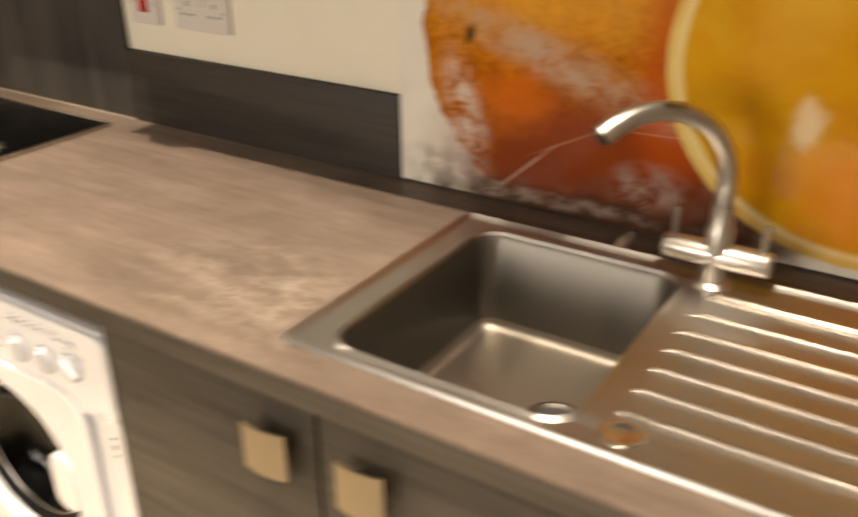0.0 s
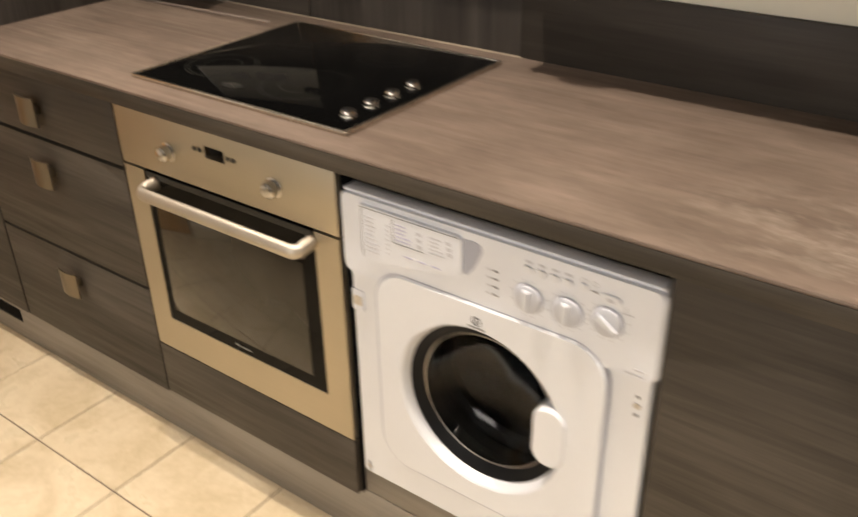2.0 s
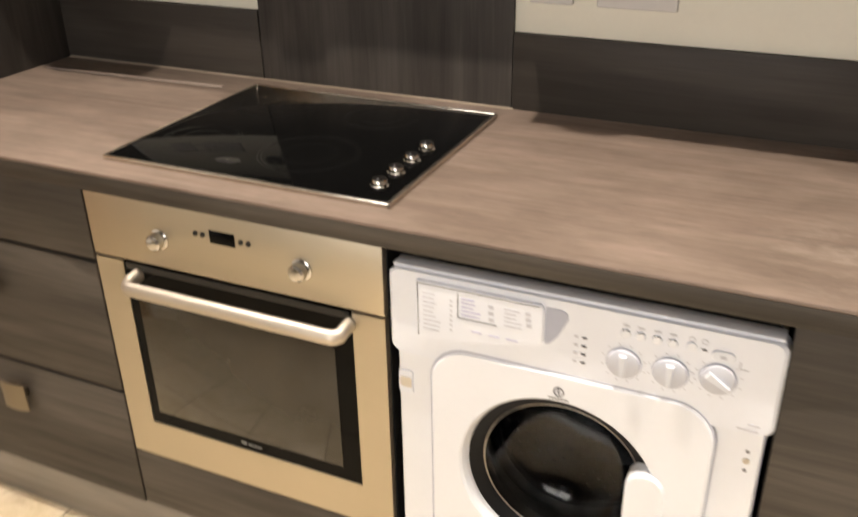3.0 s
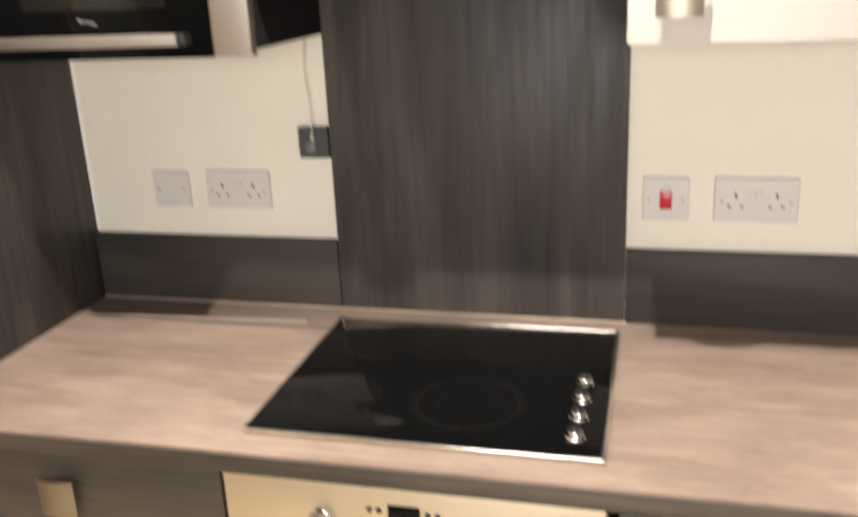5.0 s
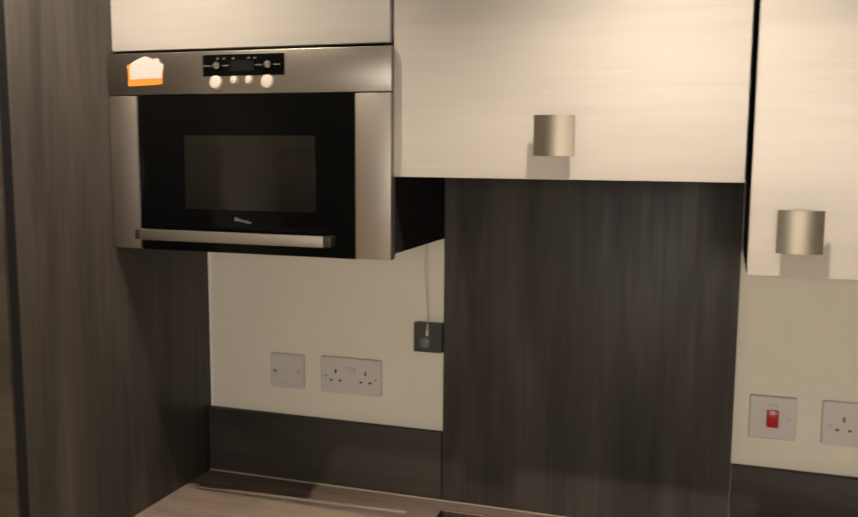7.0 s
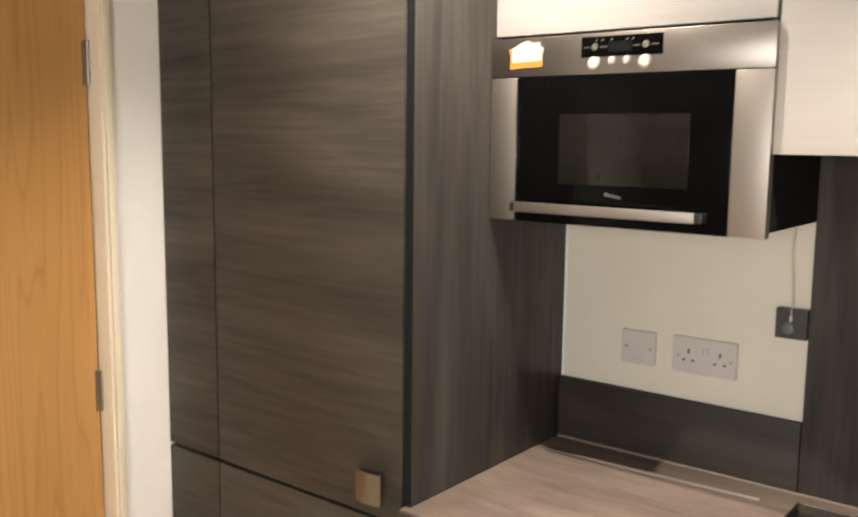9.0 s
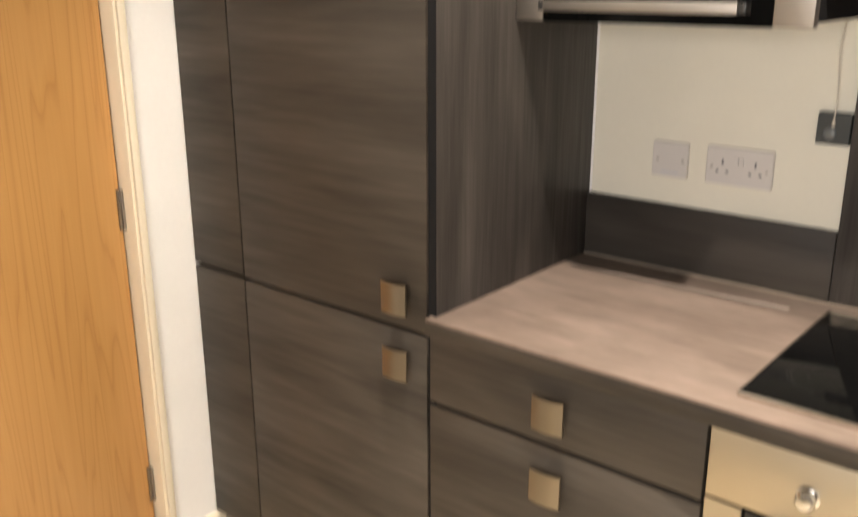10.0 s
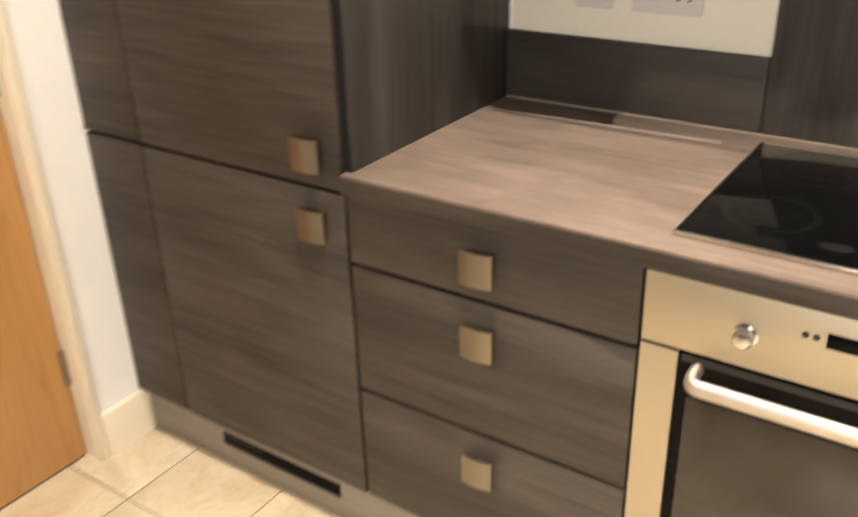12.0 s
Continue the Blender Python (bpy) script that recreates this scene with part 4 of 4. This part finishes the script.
solid("sealant_strip", tube([(-0.006, BACK - 0.0175, TOP + 0.001), (0.6, BACK - 0.0165, TOP + 0.001), (1.17, BACK - 0.0165, TOP + 0.001)], 0.0022, 8), M_SEAL, (0.6, BACK - 0.02, TOP), "pale sealant bead along the back of the worktop", "sealant")
solid("caulk_bead", tube([(-0.0068, BACK - 0.0012, UP + 0.001), (-0.0068, BACK - 0.0012, 1.484)], 0.0034, 8), M_WALL_WHITE, (0.001, BACK, UP), "white bead of filler between end panel and wall", "filler")
solid("fruit_splashback", box(PIC_X, EAST - 0.004, BACK - 0.013, BACK - 0.001, PIC_Z - 0.006, 1.478), M_FRUIT, (PIC_X, BACK, PIC_Z), "glossy splashback printed with oranges and water splashes", "splashback")

# thin pale strip, slightly turned, along the back of the worktop
strip = bmesh.new()
box(-0.25, 0.25, -0.0045, 0.0045, 0, 0.004, 0.001, bm=strip)
strip.transform(Matrix.Translation((0.272, 0.483, TOP)) @ Matrix.Rotation(radians(2.4), 4, "Z"))
solid("trim_strip", strip, M_STRIP, (0.272, 0.483, TOP), "thin pale strip lying on the worktop", "trim")

# ---- hob ----
hob = thing("hob", (0.873, 0.28, TOP), "black glass ceramic hob with four zones and steel trim", "hob")
HX0, HX1, HY0, HY1 = 0.591, 1.160, 0.042, 0.520
part("glass", box(HX0 + 0.004, HX1 - 0.004, HY0 + 0.004, HY1 - 0.004, TOP + 0.001, TOP + 0.0075, 0.001), M_BLACK_GLASS, hob, "black ceramic glass plate")
trim = bmesh.new()
for x0, x1, y0, y1 in ((HX0, HX1, HY0, HY0 + 0.007), (HX0, HX1, HY1 - 0.005, HY1), (HX0, HX0 + 0.005, HY0, HY1), (HX1 - 0.007, HX1, HY0, HY1)):
    box(x0, x1, y0, y1, TOP, TOP + 0.0095, 0.0025, bm=trim)
# trim's bright highlight comes from the lightened steel colour
part("trim", trim, M_GLINT, hob, "bevelled steel trim")
for cx, cy, r in ((0.928, 0.190, 0.092), (0.700, 0.185, 0.075), (0.955, 0.420, 0.075), (0.723, 0.420, 0.092)):
    for rr in (r, r - 0.007, r * 0.55):
        part("zone_ring", lathe((cx, cy, TOP + 0.0076), "z", [(rr, 0.0001), (rr - 0.0014, 0.0001)], 64, closed=False), M_RING, hob)
badge = bmesh.new()
lathe((0, 0, 0), "z", [(0.026, 0), (0.026, 0.0006), (0.022, 0.0008)], 6, bm=badge)
badge.transform(Matrix.Translation((0.815, 0.106, TOP + 0.0075)) @ Matrix.Diagonal((1.05, 0.62, 1, 1)))
part("badge", badge, M_RING, hob, "grey printed warning badge")
for k in range(4):
    part("badge_bar", box(0.7965 + 0.0105 * k, 0.8030 + 0.0105 * k, 0.099, 0.113, TOP + 0.0080, TOP + 0.0082), M_BLACK, hob)
part("badge_bar", box(1.095, 1.125, 0.494, 0.502, TOP + 0.0076, TOP + 0.0079), M_RING, hob)
for cy in (0.104, 0.165, 0.226, 0.287):
    k = part("knob", lathe((1.112, cy, TOP + 0.0075), "z", [(0.0160, 0), (0.0160, 0.0025), (0.0138, 0.004), (0.0138, 0.0095), (0.0120, 0.0130), (0.003, 0.0140)], 26), M_CHROME, hob, "chrome control knob")
    part("pointer", box(1.111, 1.113, cy - 0.013, cy - 0.003, TOP + 0.0205, TOP + 0.0222), M_INK, k)

# ---- sink and tap ----
sink = thing("sink", (2.5, 0.28, TOP - 0.16), "stainless steel inset sink with ribbed draining board", "sink")
BX0, BX1, BY0, BY1, BZ = 2.110, 2.422, 0.074, 0.460, 0.754
sk = bmesh.new()


def loop(x0, x1, y0, y1, r, z, seg=7, bm=None):
    cx, cy = (x0 + x1) / 2, (y0 + y1) / 2
    return [(bm or sk).verts.new((cx + x, cy + y, z)) for x, y in outline(x1 - x0, y1 - y0, r, seg)]


SZ = TOP + 0.004
loops = [loop(SX0 + d, SX1 - d, SY0 + d, SY1 - d, 0.013 - 0.2 * d, TOP + h) for d, h in ((0, 0.0005), (0.0010, 0.0050), (0.0030, 0.0074), (0.0048, 0.0074), (0.0130, 0.0010), (0.0150, 0.0005))]
for a, b in zip(loops, loops[1:]):
    for k in range(len(a)):
        sk.faces.new((a[k], a[(k + 1) % len(a)], b[(k + 1) % len(a)], b[k]))
rim = loop(BX0 - 0.015, BX1 + 0.015, BY0 - 0.012, BY1 + 0.010, 0.046, SZ - 0.0035)
deck = loops[-1]
for k in range(len(deck)):
    sk.faces.new((deck[k], deck[(k + 1) % len(deck)], rim[(k + 1) % len(rim)], rim[k]))
lips = [rim] + [loop(BX0 - d, BX1 + d, BY0 - d, BY1 + d, 0.036 + d, SZ + h) for d, h in ((0.009, 0.0004), (0.006, 0.0012), (0.003, -0.004))]
for a, b in zip(lips, lips[1:]):
    for k in range(len(a)):
        sk.faces.new((a[k], a[(k + 1) % len(a)], b[(k + 1) % len(a)], b[k]))
bw = bmesh.new()
bowl = [loop(BX0 - 0.003, BX1 + 0.003, BY0 - 0.003, BY1 + 0.003, 0.039, SZ - 0.005, bm=bw), loop(BX0 + 0.001, BX1 - 0.001, BY0 + 0.001, BY1 - 0.001, 0.036, SZ - 0.012, bm=bw),
        loop(BX0 + 0.007, BX1 - 0.007, BY0 + 0.012, BY1 - 0.014, 0.028, BZ + 0.018, bm=bw)]
for a, b in zip(bowl, bowl[1:]):
    for k in range(len(a)):
        bw.faces.new((a[k], a[(k + 1) % len(a)], b[(k + 1) % len(a)], b[k]))
# bowl walls take the darkened steel, floor and deck the plain tone
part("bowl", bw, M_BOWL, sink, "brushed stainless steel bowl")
bf = bmesh.new()
bed = [loop(BX0 + 0.007 + d, BX1 - 0.007 - d, BY0 + 0.012 + d, BY1 - 0.014 - d, r, BZ + h, bm=bf) for d, r, h in ((0.0, 0.028, 0.018), (0.0008, 0.0275, 0.012), (0.004, 0.0255, 0.006), (0.010, 0.022, 0.0015), (0.016, 0.020, 0.0005), (0.09, 0.020, -0.003))]
for a, b in zip(bed, bed[1:]):
    for k in range(len(a)):
        bf.faces.new((a[k], a[(k + 1) % len(a)], b[(k + 1) % len(a)], b[k]))
bf.faces.new(bed[-1])
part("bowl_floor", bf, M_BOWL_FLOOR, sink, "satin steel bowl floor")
part("deck", sk, M_SINK, sink, "pressed stainless steel deck")
# ribs are the deck's own steel, lightened to show their highlights
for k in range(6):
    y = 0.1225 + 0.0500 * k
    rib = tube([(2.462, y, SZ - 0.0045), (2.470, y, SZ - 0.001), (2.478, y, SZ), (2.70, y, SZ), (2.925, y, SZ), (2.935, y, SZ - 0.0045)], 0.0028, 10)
    part("rib", rib, M_GLINT, sink)
part("rib", tube([(2.472, 0.426, SZ - 0.004), (2.480, 0.428, SZ + 0.0005), (2.70, 0.428, SZ + 0.0005), (2.94, 0.428, SZ - 0.004)], 0.006, 10), M_GLINT, sink)
# waste in the same darkened steel, to mute its shine
part("plug_hole", lathe((2.328, 0.270, BZ - 0.001), "z", [(0.043, 0), (0.043, 0.003), (0.036, 0.004), (0.030, 0.0005), (0.012, -0.001)], 32, closed=False), M_BOWL, sink, "round steel waste")
part("strainer", lathe((2.328, 0.270, BZ - 0.0005), "z", [(0.029, 0), (0.029, 0.0015), (0.004, 0.002)], 28), M_INK, sink)
# cap's bright arcs come from the same lightened steel
part("drain_dimple", lathe((2.482, 0.090, SZ - 0.004), "z", [(0.026, 0.0), (0.024, 0.0022), (0.018, 0.003), (0.013, 0.0012), (0.003, 0.001)], 32), M_GLINT, sink, "round overflow cap")

tap = thing("mixer_tap", (2.460, 0.474, SZ - 0.004), "brushed steel swan-neck mixer tap with two levers", "tap")
TX, TY = 2.462, 0.470
part("base", lathe((TX, TY, SZ - 0.004), "z", [(0.026, 0), (0.026, 0.004), (0.019, 0.010), (0.0185, 0.055), (0.0185, 0.085), (0.0155, 0.092), (0.0155, 0.12)], 28), M_TAP, tap)
bodybar = lathe((TX - 0.072, TY, 0.957), "x", [(0.010, -0.001), (0.0165, 0.0), (0.018, 0.003), (0.018, 0.020), (0.0185, 0.022), (0.0185, 0.122), (0.018, 0.124), (0.018, 0.141), (0.0165, 0.144), (0.010, 0.145)], 28)
crossbar = part("crossbar", bodybar, M_TAP, tap)
for x in (TX - 0.060, TX + 0.060):
    part("lever", tube([(x, TY, 0.972), (x, TY - 0.002, 0.990), (x + 0.001, TY - 0.003, 1.014)], 0.0042, 10), M_TAP, crossbar, "thin lever")
DIR = Vector((-0.66, -0.75, 0)).normalized()
base = Vector((TX, TY, 0))
neck = [base + Vector((0, 0, z)) for z in (0.975, 1.03, 1.056)]
for k in range(15):
    c = radians(130 * k / 14)
    neck.append(base + DIR * (0.113 * (1 - math.cos(c))) + Vector((0, 0, 1.060 + 0.108 * math.sin(c))))
part("collar", lathe((TX, TY, 1.012), "z", [(0.0142, 0), (0.0150, 0.002), (0.0150, 0.006), (0.0142, 0.008)], 24), M_TAP, tap)
spout = part("spout", tube(neck, 0.0125, 16, radii=[0.0135] * 3 + [0.0128] * 11 + [0.0132, 0.0140, 0.0146, 0.0148]), M_TAP, tap, "curved swan-neck spout")
d = (neck[-1] - neck[-2]).normalized()
part("outlet", tube([neck[-1] - d * 0.001, neck[-1] + d * 0.004], 0.0125, 16), M_BLACK, spout, "dark outlet ring")

# ---- wall units ----
CAB, MWY = 0.272, 0.258


def carcass(x0, x1, z0, z1, y0):
    return box(x0, x1, y0, BACK - 0.001, z0, z1, 0.001)


mwcab = thing("microwave_cabinet", (0.285, 0.43, 1.486), "wall unit with white wood-effect door above a microwave", "cabinet")
for name, x0, x1, y0, z0, z1 in (("side", -0.007, 0.017, 0.014, 1.486, 2.15), ("side", 0.5545, 0.5705, 0.014, 1.486, 2.15),
                                ("top_box", 0.017, 0.5545, 0.020, 1.858, 2.15), ("bottom", 0.017, 0.5545, 0.020, 1.486, 1.500)):
    part(name, box(x0, x1, CAB + y0, BACK - 0.001, z0, z1), M_CARCASS, mwcab)
front("door", -0.006, 0.568, 1.857, 2.148, CAB, M_WHITE_WOOD, mwcab, "white wood-effect flap door")

mw = thing("microwave", (0.288, 0.42, 1.50), "built-in microwave with brushed steel frame and black door", "microwave")
part("body", box(0.025, 0.545, MWY + 0.030, 0.56, 1.502, 1.850), M_BLACK, mw)
part("top_panel", box(-0.007, 0.575, MWY, MWY + 0.022, 1.772, 1.850, 0.0015), M_MW, mw)
part("side_frame", box(-0.007, 0.057, MWY, MWY + 0.022, 1.478, 1.7705, 0.0015), M_MW_V, mw)
part("side_frame", box(0.508, 0.575, MWY, MWY + 0.022, 1.478, 1.7705, 0.0015), M_MW_V, mw)
part("edge_strip", box(0.0575, 0.0605, MWY - 0.003, MWY + 0.01, 1.478, 1.7705, 0.0008), M_CHROME, mw)
mdoor = part("door", box(0.061, 0.5075, MWY + 0.001, MWY + 0.022, 1.477, 1.7705, 0.001), M_BLACK_GLASS, mw, "black glass door")
part("window", box(0.159, 0.430, MWY + 0.0002, MWY + 0.004, 1.558, 1.696, 0.0003), M_MESH, mdoor, "smoky mesh window")
hb = part("handle", box(0.071, 0.456, MWY - 0.026, MWY - 0.014, 1.498, 1.518, 0.002), M_MW_V, mdoor, "flat steel bar handle")
part("handle_end", box(0.456, 0.470, MWY - 0.024, MWY + 0.001, 1.499, 1.517, 0.001), M_BLACK, hb)
part("handle_end", box(0.060, 0.071, MWY - 0.024, MWY + 0.001, 1.499, 1.517, 0.001), M_BLACK, hb)
for k, h in enumerate((0.0075, 0.0055, 0.0040, 0.0045, 0.0040, 0.0055, 0.0040)):
    part("name_bar", box(0.264 + 0.0050 * k, 0.2675 + 0.0050 * k, MWY + 0.0004, MWY + 0.004, 1.5415 - 0.0010 * k - h / 2, 1.5415 - 0.0010 * k + h / 2), M_SLATE_KNOB, mdoor)
disp = part("display", box(0.203, 0.372, MWY - 0.001, MWY + 0.006, 1.804, 1.843, 0.0008), M_BLACK_GLASS, mw, "dark control strip")
part("digits", box(0.262, 0.310, MWY - 0.0015, MWY + 0.003, 1.813, 1.832), M_RING, disp)
for x in (0.233, 0.338):
    part("lamp_button", lathe((x, MWY - 0.001, 1.8235), "y", [(0.0062, -0.002), (0.0062, 0.002), (0.005, 0.0035), (0.001, 0.004)], 20), M_SCREW, disp)
    for s in (-1, 1):
        part("print_line", box(x + s * 0.018 - 0.007, x + s * 0.018 + 0.007, MWY - 0.0014, MWY + 0.003, 1.822, 1.8238), M_SLATE_KNOB, disp)
for x in (0.236, 0.249, 0.268, 0.300, 0.312):
    part("print_mark", box(x - 0.002, x + 0.002, MWY - 0.0014, MWY + 0.003, 1.834, 1.837), M_SLATE_KNOB, disp)
for x, r, z in ((0.232, 0.0125, 1.7925), (0.270, 0.0075, 1.7965), (0.301, 0.0075, 1.7965), (0.338, 0.0125, 1.7925)):
    part("button", lathe((x, MWY, z), "y", [(r, -0.002), (r, 0.004), (r * 0.8, 0.0065), (r * 0.2, 0.0075)], 24), M_BUTTON, mw, "round satin push button")
st = thing("sticker", (0.076, MWY - 0.001, 1.79), "house-shaped white and orange energy sticker on the microwave", "sticker")
part("backing", slab([(0.040, 1.7885), (0.116, 1.7915), (0.116, 1.818), (0.119, 1.818), (0.119, 1.829), (0.112, 1.830), (0.080, 1.8445), (0.060, 1.838), (0.036, 1.826), (0.040, 1.820)], MWY - 0.0008, MWY - 0.0002), M_ORANGE, st)
part("face", slab([(0.044, 1.8010), (0.114, 1.8025), (0.116, 1.818), (0.119, 1.818), (0.119, 1.829), (0.112, 1.830), (0.108, 1.8395), (0.098, 1.8390), (0.0975, 1.8365), (0.080, 1.8445), (0.062, 1.8385), (0.044, 1.8290)], MWY - 0.0014, MWY - 0.0008), M_PAPER, st)
for k in range(3):
    part("print_line", box(0.056, 0.104, MWY - 0.0018, MWY - 0.0012, 1.808 + 0.006 * k, 1.8095 + 0.006 * k), M_INK_PALE, st)

hood = thing("wall_cabinet", (0.865, 0.43, 1.628), "white wood-effect wall unit over the hob, one nickel handle", "cabinet", "wall units")
part("body", carcass(0.573, 1.162, 1.628, 2.15, CAB + 0.020), M_CARCASS, hood)
bow_handle(front("door", 0.575, 1.158, 1.625, 2.148, CAB, M_WHITE_WOOD, hood), 0.829, 1.664, CAB)
for i, (x0, x1) in enumerate(((1.167, 1.747), (1.753, 2.337), (2.343, 2.927))):
    c = thing("wall_cabinet", ((x0 + x1) / 2, 0.43, 1.484), "white wood-effect wall unit with a nickel handle", "cabinet", "wall units")
    part("body", carcass(x0, x1, 1.484, 2.15, CAB + 0.020), M_CARCASS, c)
    bow_handle(front("door", x0 + 0.001, x1 - 0.001, 1.481, 2.148, CAB, M_WHITE_WOOD, c), x0 + 0.040 if i != 1 else x1 - 0.106, 1.520, CAB)


# ---- plates on the wall ----
def wall_plate(name, x0, x1, z0, z1, label, category):
    t = thing(name, ((x0 + x1) / 2, BACK, z0), label, category)
    part("plate", plate(x0, x1, z0, z1, 0.004, BACK - 0.009, BACK - 0.0005, 0.002), M_SOCKET, t)
    return t


def screws(t, xs, z):
    for x in xs:
        part("screw", lathe((x, BACK - 0.009, z), "y", [(0.0036, -0.002), (0.0036, 0.0006), (0.001, 0.0008)], 14), M_SCREW, t)


def twin_socket(x0, z0, x1, z1):
    t = wall_plate("double_socket", x0, x1, z0, z1, "grey-white double wall socket with two switches", "socket")
    cx, cz = (x0 + x1) / 2, (z0 + z1) / 2
    y = BACK - 0.0095
    for s in (-1, 1):
        ox = cx + s * 0.036
        part("earth_hole", box(ox - 0.0022, ox + 0.0022, y, y + 0.004, cz + 0.004, cz + 0.014), M_INK, t)
        for sx in (-1, 1):
            part("pin_hole", box(ox + sx * 0.011 - 0.0032, ox + sx * 0.011 + 0.0032, y, y + 0.004, cz - 0.014, cz - 0.0095), M_INK, t)
        part("switch", box(cx + s * 0.0055 - 0.0048, cx + s * 0.0055 + 0.0048, y - 0.0025, y + 0.004, cz + 0.005, cz + 0.020, 0.001), M_SOCKET, t)
    screws(t, (cx - 0.060, cx + 0.060), cz - 0.003)
    return t


spur = wall_plate("blank_plate", 0.153, 0.238, 1.127, 1.206, "grey-white blank wall plate with two screws", "wall plate")
screws(spur, (0.166, 0.226), 1.166)
part("cable_slot", box(0.176, 0.216, BACK - 0.0098, BACK - 0.006, 1.136, 1.139), M_INK_PALE, spur)
twin_socket(0.281, 1.127, 0.427, 1.209)
cook = wall_plate("cooker_switch", 1.194, 1.279, 1.122, 1.206, "grey-white cooker switch with a red rocker", "switch")
screws(cook, (1.205, 1.267), 1.163)
part("rocker", box(1.2255, 1.2475, BACK - 0.014, BACK - 0.006, 1.146, 1.180, 0.0015), M_RED, cook, "red rocker")
part("neon", box(1.2285, 1.2445, BACK - 0.0105, BACK - 0.006, 1.188, 1.1925, 0.0005), M_INK_PALE, cook)
twin_socket(1.324, 1.122, 1.472, 1.207)
iso = thing("pull_switch", (0.537, BACK, 1.24), "small dark square plate with round grey button and cord", "switch")
part("plate", plate(0.507, 0.5705, 1.240, 1.303, 0.002, BACK - 0.020, BACK - 0.0005, 0.001), M_SLATE, iso)
part("button", lathe((0.533, BACK - 0.020, 1.262), "y", [(0.0125, -0.001), (0.0125, 0.004), (0.009, 0.006), (0.002, 0.0065)], 24), M_SLATE_KNOB, iso, "round grey button")
part("cord_end", tube([(0.5385, BACK - 0.023, 1.277), (0.5385, BACK - 0.023, 1.288)], 0.0035, 10), M_CORD, iso)
part("cord", tube([(0.5385, BACK - 0.022, 1.286), (0.539, BACK - 0.020, 1.32), (0.536, BACK - 0.018, 1.37), (0.531, BACK - 0.017, 1.42), (0.535, BACK - 0.02, 1.46), (0.541, BACK - 0.03, 1.49)], 0.0015, 8), M_CORD, iso, "thin pale cord")

# ---- ceiling lights ----
M_GLOW, nt, bs = nodes_of("lamp_glow")
bs.inputs["Emission Color"].default_value, bs.inputs["Emission Strength"].default_value = (1.0, 0.82, 0.58, 1), 9.0
# one fitting for each lamp, the added y -1.30 row included
for lx, ly in LAMPS:
    dl = thing("ceiling_light", (lx, ly, CEILING), "unseen round recessed white ceiling downlight, switched on", "ceiling light", "ceiling downlights")
    part("rim", lathe((lx, ly, CEILING - 0.012), "z", [(0.034, 0.004), (0.036, 0.0), (0.046, 0.004), (0.047, 0.0125)], 32, closed=False), M_WM, dl)
    part("lens", lathe((lx, ly, CEILING - 0.006), "z", [(0.034, 0), (0.034, 0.005)], 32), M_GLOW, dl)

# ---- floor: bed and single tiles ----
floor = thing("floor", (0, 0, 0), "beige mottled ceramic floor tiles with brown joints", "floor", kind="structure")
part("bed", box(LEFT - 0.12, EAST + 0.12, SOUTH - 0.12, BACK + 0.12, -0.06, -0.0025), M_GROUT, floor)
PITCH, JOINT, TX0, TY0 = 0.306, 0.0045, -0.625, -0.213
w = PITCH - JOINT
tile_mesh = mesh_of("tile", box(-w / 2, w / 2, -w / 2, w / 2, -0.009, 0, 0.0012, seg=1), M_TILE, (0, 0, 0))
for i in range(-1, 14):
    for j in range(-10, 1):
        t = new("tile", tile_mesh)
        t.parent = floor
        t.location = (TX0 + PITCH * (i + 0.5), TY0 + PITCH * (j + 0.5), 0)
